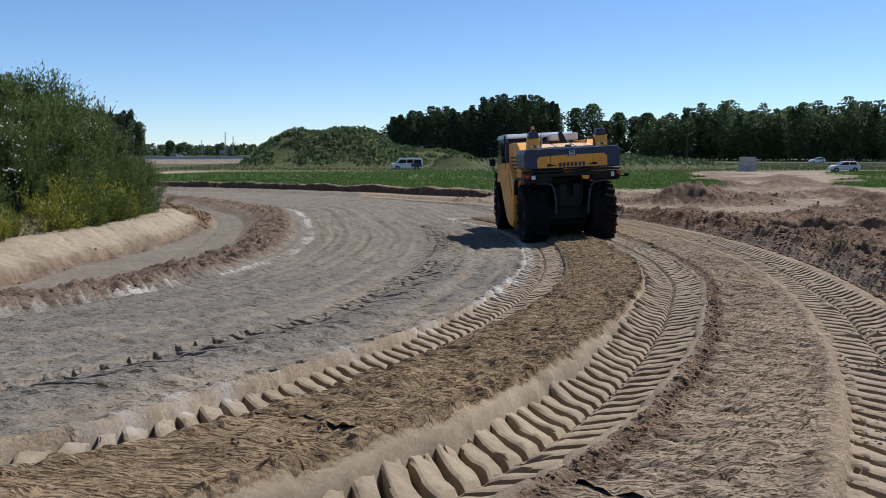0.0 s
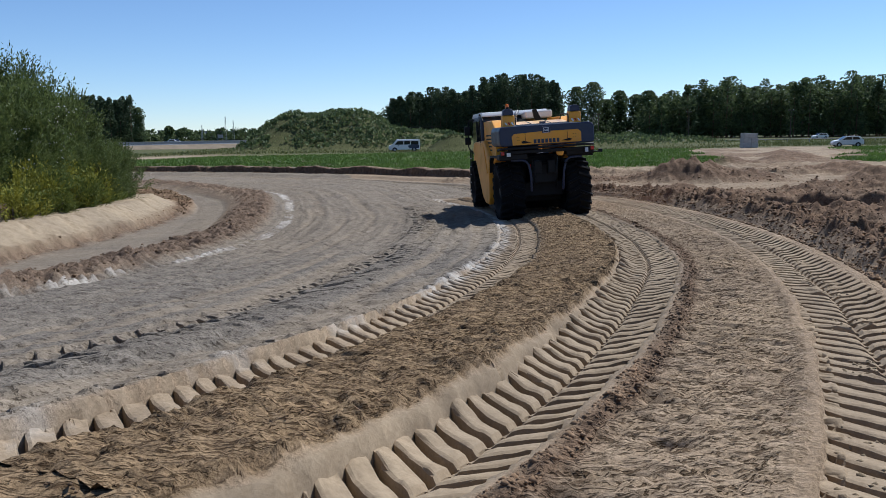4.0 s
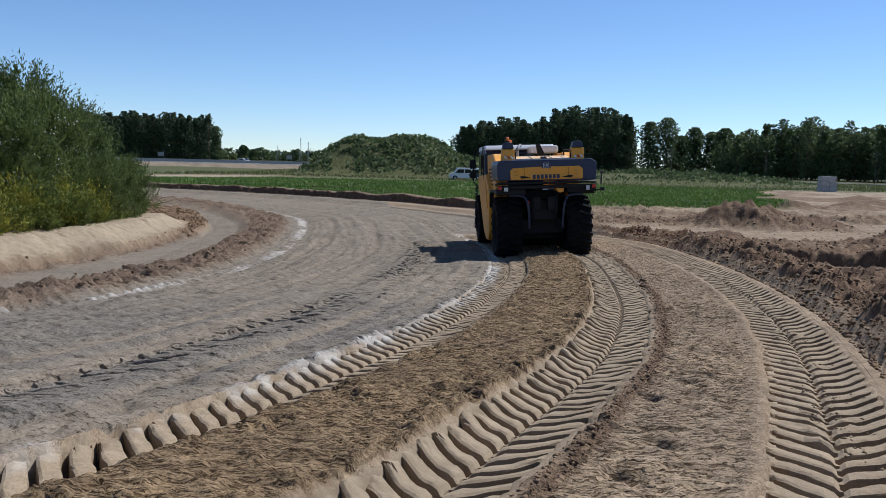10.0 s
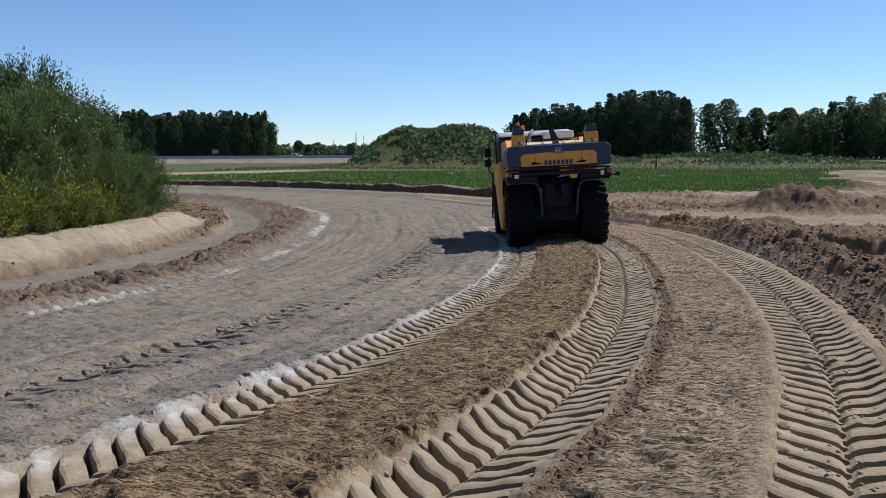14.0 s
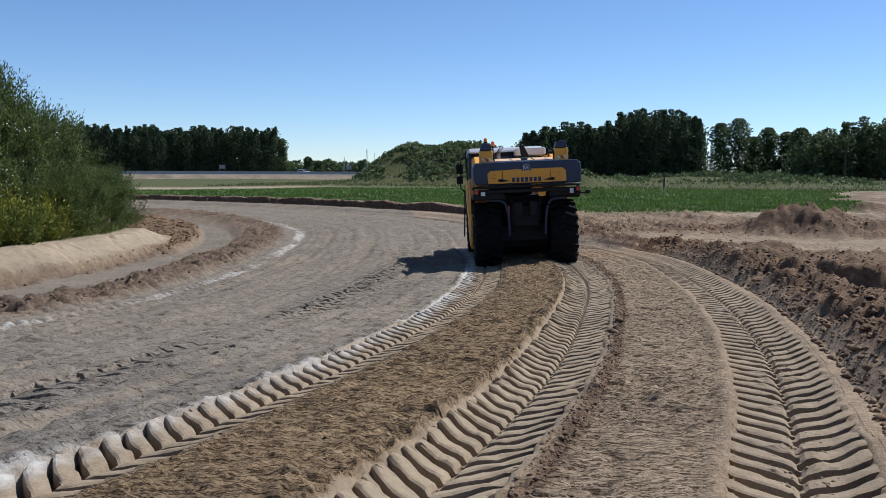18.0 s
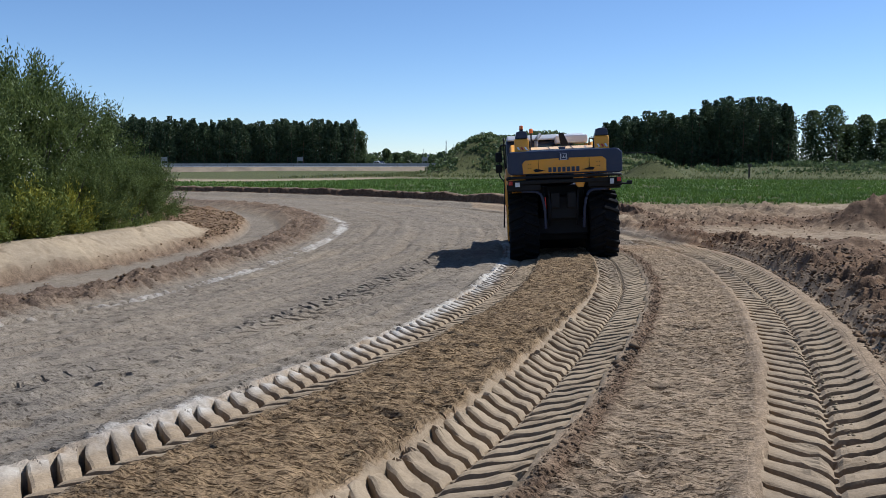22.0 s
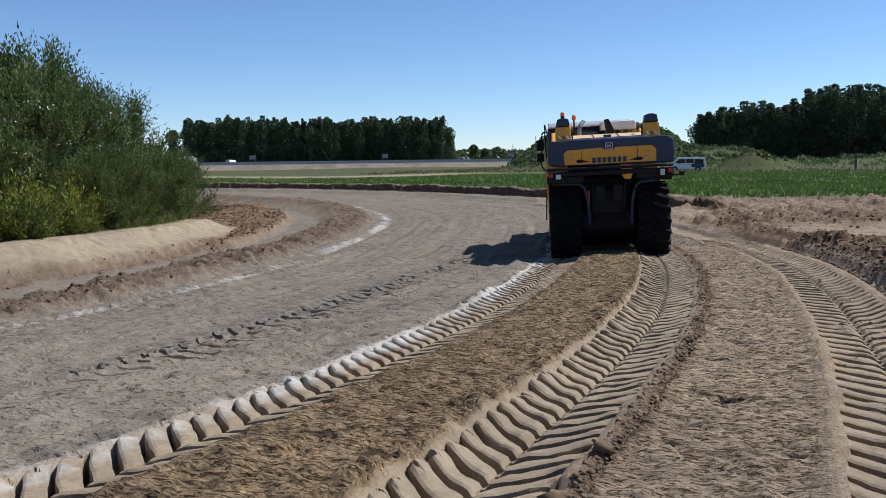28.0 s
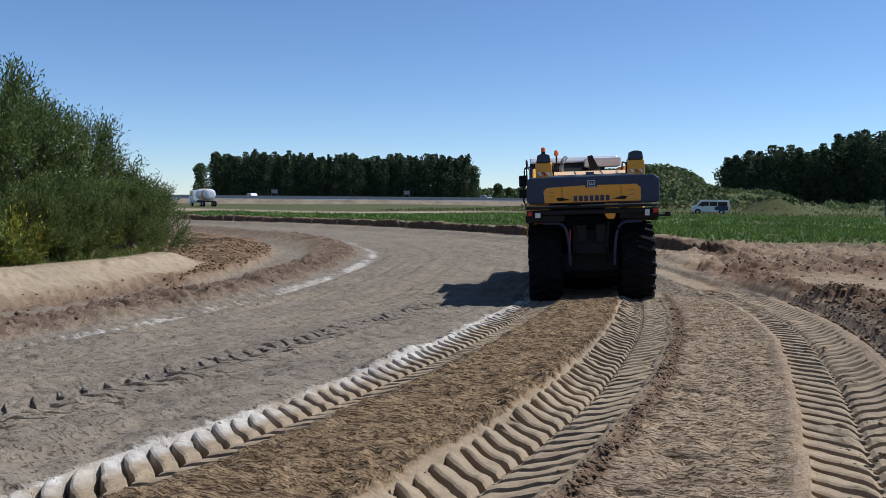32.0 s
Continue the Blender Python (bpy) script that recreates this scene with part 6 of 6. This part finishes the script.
def build_motorway():
    """Raised carriageway far off, with barrier wall, guard rails and sign posts."""
    a, b = Vector((-215, 158, 0)), Vector((-46, 262, 0))
    d = (b - a).normalized()
    turn = math.degrees(math.atan2(d.y, d.x))
    L = (b - a).length
    road = tagged(part("motorway", prism(bmesh.new(), [(-14, -0.5), (-9, 1.3), (9, 1.3), (14, -0.5)], "x", 0, L, 0.0), plain("bare_slope", (0.19, 0.145, 0.095), 0.95, 0, 0.35, 0.25)), "raised motorway on a bare sandy embankment", "road", kind="structure")
    part("carriageway", a_box(0, L, -8.7, 8.7, 1.28, 1.32), plain("asphalt", (0.060, 0.058, 0.056), 0.95, 0, 0.15, 0.5, spec=0.1), road)
    road.matrix_basis = pose(a.x, a.y, 0.1, 0, 0, turn)
    rail = thing("barrier_wall", "pale concrete barrier along the motorway", "barrier", "", pose(a.x, a.y, 1.4, 0, 0, turn))
    for k in range(32):
        x = 6 + k * (L - 12) / 32
        part("barrier_block", prism(bmesh.new(), [(-0.3, 0), (-0.12, 0.3), (-0.09, 0.95), (0.09, 0.95), (0.12, 0.3), (0.3, 0)], "x", x, x + (L - 12) / 32 - 0.08), MAT_CONCRETE, rail).location = (0, -8.2, 0)
    for side in (-6.0, 7.5):
        g = thing("guard_rail", "grey steel guard rail on posts", "guard rail", "motorway rails", pose(a.x, a.y, 1.4, 0, 0, turn))
        part("rail_beam", a_box(0, L, side - 0.05, side + 0.05, 0.5, 0.82, bevel=0.0), MAT_STEEL, g)
        for k in range(28):
            part("rail_post", a_box(k * L / 28 + 1, k * L / 28 + 1.15, side + 0.05, side + 0.18, -0.1, 0.8), MAT_STEEL, g)
    for k in range(5):
        x, y = (a + d * (24 + 38 * k)).xy
        s = thing("road_sign", "grey back of a road sign on two posts", "road sign", "motorway signs", pose(x, y, 1.4, 0, 0, turn))
        part("sign_panel", a_box(-0.8, 0.8, 9.0, 9.06, 1.6, 2.7, bevel=0.01), MAT_STEEL, s)
        for q in (-0.8, 0.8):
            part("sign_post", a_box(q - 0.05, q + 0.05, 9.06, 9.14, -0.2, 2.9), MAT_STEEL, s)
    # embankment that climbs to the bridge
    br = tagged(part("bridge_ramp", prism(bmesh.new(), [(0, 0), (14, 1.0), (60, 4.6), (90, 4.6), (90, -0.5), (0, -0.5)], "y", -6, 6), MAT_CONCRETE), "grassy ramp of a road bridge", "embankment", kind="structure")
    br.matrix_basis = pose(-92, 300, 0.2, 0, 0, 8)
    br.data.materials[0] = plain("ramp_grass", (0.085, 0.105, 0.045), 0.95, 0, 0.3, 0.2)
    rail2 = thing("bridge_railing", "dark railing along the bridge ramp", "railing", "", pose(-92, 300, 0.2, 0, 0, 8))
    part("top_rail", a_tube([(0, -5.8, 1.0), (14, -5.8, 2.0), (60, -5.8, 5.6), (90, -5.8, 5.6)], 0.12, 6), MAT_BLACK, rail2)
    for k in range(16):
        x = 2 + k * 5.6
        z = float(np.interp(x, [0, 14, 60, 90], [0, 1.0, 4.6, 4.6]))
        part("railing_post", a_box(x - 0.07, x + 0.07, -5.87, -5.73, z - 0.05, z + 1.0), MAT_BLACK, rail2)


def build_skyline():
    rng = random.Random(2)
    for az, d, h in ((-14.7, 800, 22), (-14.2, 830, 19), (-16.2, 780, 14), (-20.0, 620, 17)):
        x, y = d * math.sin(radians(az)), d * math.cos(radians(az))
        mast = thing("lattice_mast", "thin grey lattice mast on the horizon", "mast", "masts", pose(x, y, 0))
        for s in ((-1, -1), (1, -1), (0, 1.2)):
            part("mast_leg", a_tube([(s[0] * 0.9, s[1] * 0.9, 0), (s[0] * 0.2, s[1] * 0.2, h)], 0.12, 4), MAT_GREY, mast)
        for k in range(7):
            w = 0.9 - 0.1 * k
            z = h * (k + 0.5) / 7.2
            part("mast_brace", a_tube([(-w, -w, z), (w, -w, z + h * 0.05)], 0.08, 4), MAT_GREY, mast)
    for az, d, w, h in ((-18.3, 940, 22, 9), (-16.6, 960, 14, 7), (-15.4, 990, 30, 8)):
        x, y = d * math.sin(radians(az)), d * math.cos(radians(az))
        b = thing("factory_hall", "pale flat-roofed building far on the horizon", "building", "far buildings", pose(x, y, 2))
        wall = part("wall", a_box(-w / 2, w / 2, 0, 14, 0, h, bevel=0.05), MAT_FAR_WALL, b)
        part("roof", a_box(-w / 2 - 0.3, w / 2 + 0.3, -0.3, 14.3, h, h + 0.5), MAT_BLUE, b)
        for k in range(5):
            part("window", a_box(-w / 2 + w * (k + 0.3) / 5, -w / 2 + w * (k + 0.75) / 5, -0.05, 0.02, h * 0.5, h * 0.75), MAT_GLASS, wall)


def build_site_bits():
    # stacked concrete blocks beside the haul road
    x0, y0 = 46.4, 130.5
    z0 = ground_z(x0, y0)
    st = thing("block_stack", "weathered grey concrete blocks stacked beside the haul road", "concrete blocks", "", pose(x0, y0, z0, 0, 0, 12))
    for i, (x, z, w) in enumerate(((-0.62, 0, 1.2), (0.62, 0, 1.2), (-0.62, 0.75, 1.2), (0.62, 0.75, 1.2), (-0.05, 1.5, 2.2))):
        part("concrete_block", a_box(x - w / 2, x + w / 2, -0.6, 0.6, z, z + 0.73, bevel=0.05), MAT_CONCRETE, st)
    x, y = 15.3, 148.0
    post = thing("marker_post", "weathered wooden marker post in the meadow", "post", "", pose(x, y, ground_z(x, y)))
    part("shaft", a_box(-0.14, 0.14, -0.14, 0.14, -0.2, 1.9, bevel=0.03), MAT_BARK, post)
    part("cap", a_box(-0.3, 0.3, -0.2, 0.2, 1.9, 2.4, bevel=0.05), MAT_BARK, post)
    for k, (x, y, h) in enumerate(((81, 285, 9.5), (112, 277, 9.5), (52, 293, 9.5))):
        p = thing("power_pole", "slim weathered wooden power pole before the forest", "pole", "power poles", pose(x, y, ground_z(x, y)))
        part("shaft", a_tube([(0, 0, -0.5), (0, 0, h)], 0.15, 8, [0.18, 0.11]), MAT_BARK, p)
        part("cross_arm", a_box(-0.9, 0.9, -0.06, 0.06, h - 0.5, h - 0.36), MAT_BARK, p)
        for q in (-0.75, 0.0, 0.75):
            part("insulator", turned(bmesh.new(), [(h - 0.36, 0.06), (h - 0.2, 0.08), (h - 0.1, 0.03)], "z", 8), MAT_WHITE, p).location = (q, 0, 0)
    # low rail fence along the far side of the field
    f = thing("field_fence", "low grey guard fence behind the field", "fence", "", pose(0, 0, 0))
    for k in range(22):
        x = 18 + k * 5
        y = 196 - 0.02 * x
        z = ground_z(x, y)
        part("fence_post", a_box(x - 0.06, x + 0.06, y - 0.06, y + 0.06, z - 0.2, z + 0.9), MAT_STEEL, f)
        z2 = ground_z(x + 5, y - 0.1)
        part("fence_rail", a_tube([(x, y - 0.08, z + 0.75), (x + 5, y - 0.18, z2 + 0.75)], 0.09, 5), MAT_STEEL, f)


def clod_mesh(name, label, x, y, z, size, seed, mat):
    """Many angular lumps in one mesh, each a squashed and skewed octahedron."""
    rng = np.random.RandomState(seed)
    base = np.array([(1, 0, 0), (0, 1, 0), (-1, 0, 0), (0, -1, 0), (0, 0, 1), (0, 0, -1)], float)
    tri = np.array([(0, 1, 4), (1, 2, 4), (2, 3, 4), (3, 0, 4), (1, 0, 5), (2, 1, 5), (3, 2, 5), (0, 3, 5)])
    n = len(x)
    a = rng.rand(n) * 6.283
    rot = np.stack([np.stack([np.cos(a), -np.sin(a), 0 * a], -1), np.stack([np.sin(a), np.cos(a), 0 * a], -1), np.stack([0 * a, 0 * a, 1 + 0 * a], -1)], 1)
    v = (base[None] + 0.45 * (rng.rand(n, 6, 3) - 0.5)) * (1.15, 0.9, 0.75)
    v = np.einsum("nij,nkj->nki", rot, v) * size[:, None, None] + np.stack([x, y, z + size * 0.2], 1)[:, None]
    faces = (tri[None] + (np.arange(n) * 6)[:, None, None]).reshape(-1, 3)
    return tagged(mesh_object(name, v.reshape(-1, 3), faces, mat), label, "soil", kind="stuff")


def scatter_clods():
    """Loose lumps of earth on the spoil, the windrow and the rut edges."""
    rng = np.random.RandomState(17)
    n = 150000
    x, y = np.r_[-13 + 8 * rng.rand(n // 3), 3 + 15 * rng.rand(n - n // 3)], 3 + 45 * rng.rand(n) ** 1.3
    masks = {}
    z = ground_height(x, y, masks)
    keep = (masks["clod"] > 0.15 + 0.75 * rng.rand(n)) & (rng.rand(n) < 0.5)
    x, y, z = x[keep], y[keep], z[keep]
    size = 0.010 + 0.018 * rng.rand(len(x)) ** 2 + 0.05 * rng.rand(len(x)) ** 12
    clod_mesh("loose_clods", "loose dark brown clods of earth", x, y, z, size, 1, MAT_CLOD)
    # reddish stones in the hollow past the bank's end
    n = 40000
    x, y = -24 + 14 * rng.rand(n), 36 + 16 * rng.rand(n)
    masks = {}
    z = ground_height(x, y, masks)
    keep = (masks["rust"] > 0.25 + 0.4 * rng.rand(n)) & (rng.rand(n) < 0.55)
    x, y, z = x[keep], y[keep], z[keep]
    clod_mesh("hollow_stones", "reddish brown stones and clods in the hollow", x, y, z, 0.025 + 0.05 * rng.rand(len(x)) ** 3, 5, MAT_RUST)
    # churned lumps beside the older rut
    px, py = RUT_OLD[:, 0], RUT_OLD[:, 1]
    n = 12000
    u = np.interp(1.5 + 32 * rng.rand(n) ** 1.5, py, np.arange(len(py)))
    k = np.minimum(u.astype(int), len(py) - 2)
    dx, dy = px[k + 1] - px[k], py[k + 1] - py[k]
    l = np.hypot(dx, dy)
    v = 0.56 + 1.5 * rng.rand(n) ** 1.4
    x, y = px[k] + (u - k) * dx + v * dy / l, py[k] + (u - k) * dy - v * dx / l
    size = 0.010 + 0.016 * rng.rand(n) ** 2 + 0.045 * rng.rand(n) ** 10
    clod_mesh("spoil_clods", "dark lumps of churned earth beside the older rut", x, y, ground_height(x, y), size, 3, MAT_CLOD)
    # crumbs fallen into the older rut
    n = 5000
    u = np.interp(2.0 + 32 * rng.rand(n) ** 1.4, py, np.arange(len(py)))
    k = np.minimum(u.astype(int), len(py) - 2)
    dx, dy = px[k + 1] - px[k], py[k + 1] - py[k]
    l = np.hypot(dx, dy)
    v = 0.14 * rng.normal(size=n)
    x, y = px[k] + (u - k) * dx + v * dy / l, py[k] + (u - k) * dy - v * dx / l
    keep = value_noise(x, y, 0.55) > 0.12
    x, y = x[keep], y[keep]
    size = 0.006 + 0.016 * rng.rand(len(x)) ** 2
    clod_mesh("rut_crumbs", "sandy crumbs fallen into the older rut", x, y, ground_height(x, y), size, 4, MAT_CRUMB)
    # crumbled earth along the right rut's outer lip and broken crumbs on the milled strip
    px, py = RUT_RIGHT[:, 0], RUT_RIGHT[:, 1]
    n = 9000
    u = np.interp(1.0 + 34 * rng.rand(n) ** 1.3, py, np.arange(len(py)))
    k = np.minimum(u.astype(int), len(py) - 2)
    dx, dy = px[k + 1] - px[k], py[k + 1] - py[k]
    l = np.hypot(dx, dy)
    thick = 0.5 + 0.5 * value_noise(u, u * 0 + 3, 1.3)
    v = 0.51 + 0.04 * rng.normal(size=n) * (0.5 + thick)
    milled = rng.rand(n) < 0.25
    v = np.where(milled, -0.62 - 0.22 * np.abs(rng.normal(size=n)), v)
    x, y = px[k] + (u - k) * dx + v * dy / l, py[k] + (u - k) * dy - v * dx / l
    size = (0.007 + 0.012 * rng.rand(n) ** 2 + 0.012 * rng.rand(n) ** 8) * np.where(milled, 0.6, 0.6 + 0.6 * thick)
    clod_mesh("lip_clods", "dark crumbled earth along the rut's lip", x, y, ground_height(x, y), size, 2, MAT_CLOD)


MAT_RUST = varied("rusty_stone", (0.13, 0.080, 0.048), (0.34, 0.225, 0.135), 0.95)
MAT_CRUMB = varied("crumb_soil", (0.12, 0.088, 0.056), (0.29, 0.22, 0.145), 0.95)
MAT_CLOD = varied("clod_soil", (0.110, 0.069, 0.043), (0.255, 0.165, 0.104), 0.95)
build_vehicles()
build_motorway()
build_skyline()
build_site_bits()
scatter_clods()


def motions():
    times = [2.0 * k for k in range(17)]
    walk(machine, [(t, machine_pose(t)[0]) for t in times])
    for ob, (x, y, r) in zip(machine_wheels, ((-1.07, 0, 0.93), (1.07, 0, 0.93), (-1.10, 6.1, 0.90), (1.10, 6.1, 0.90))):
        walk(ob, [(t, pose(x, y, r, -math.degrees((machine_pose(t)[1] - 3.4) / (0.93 * r)))) for t in times])


motions()
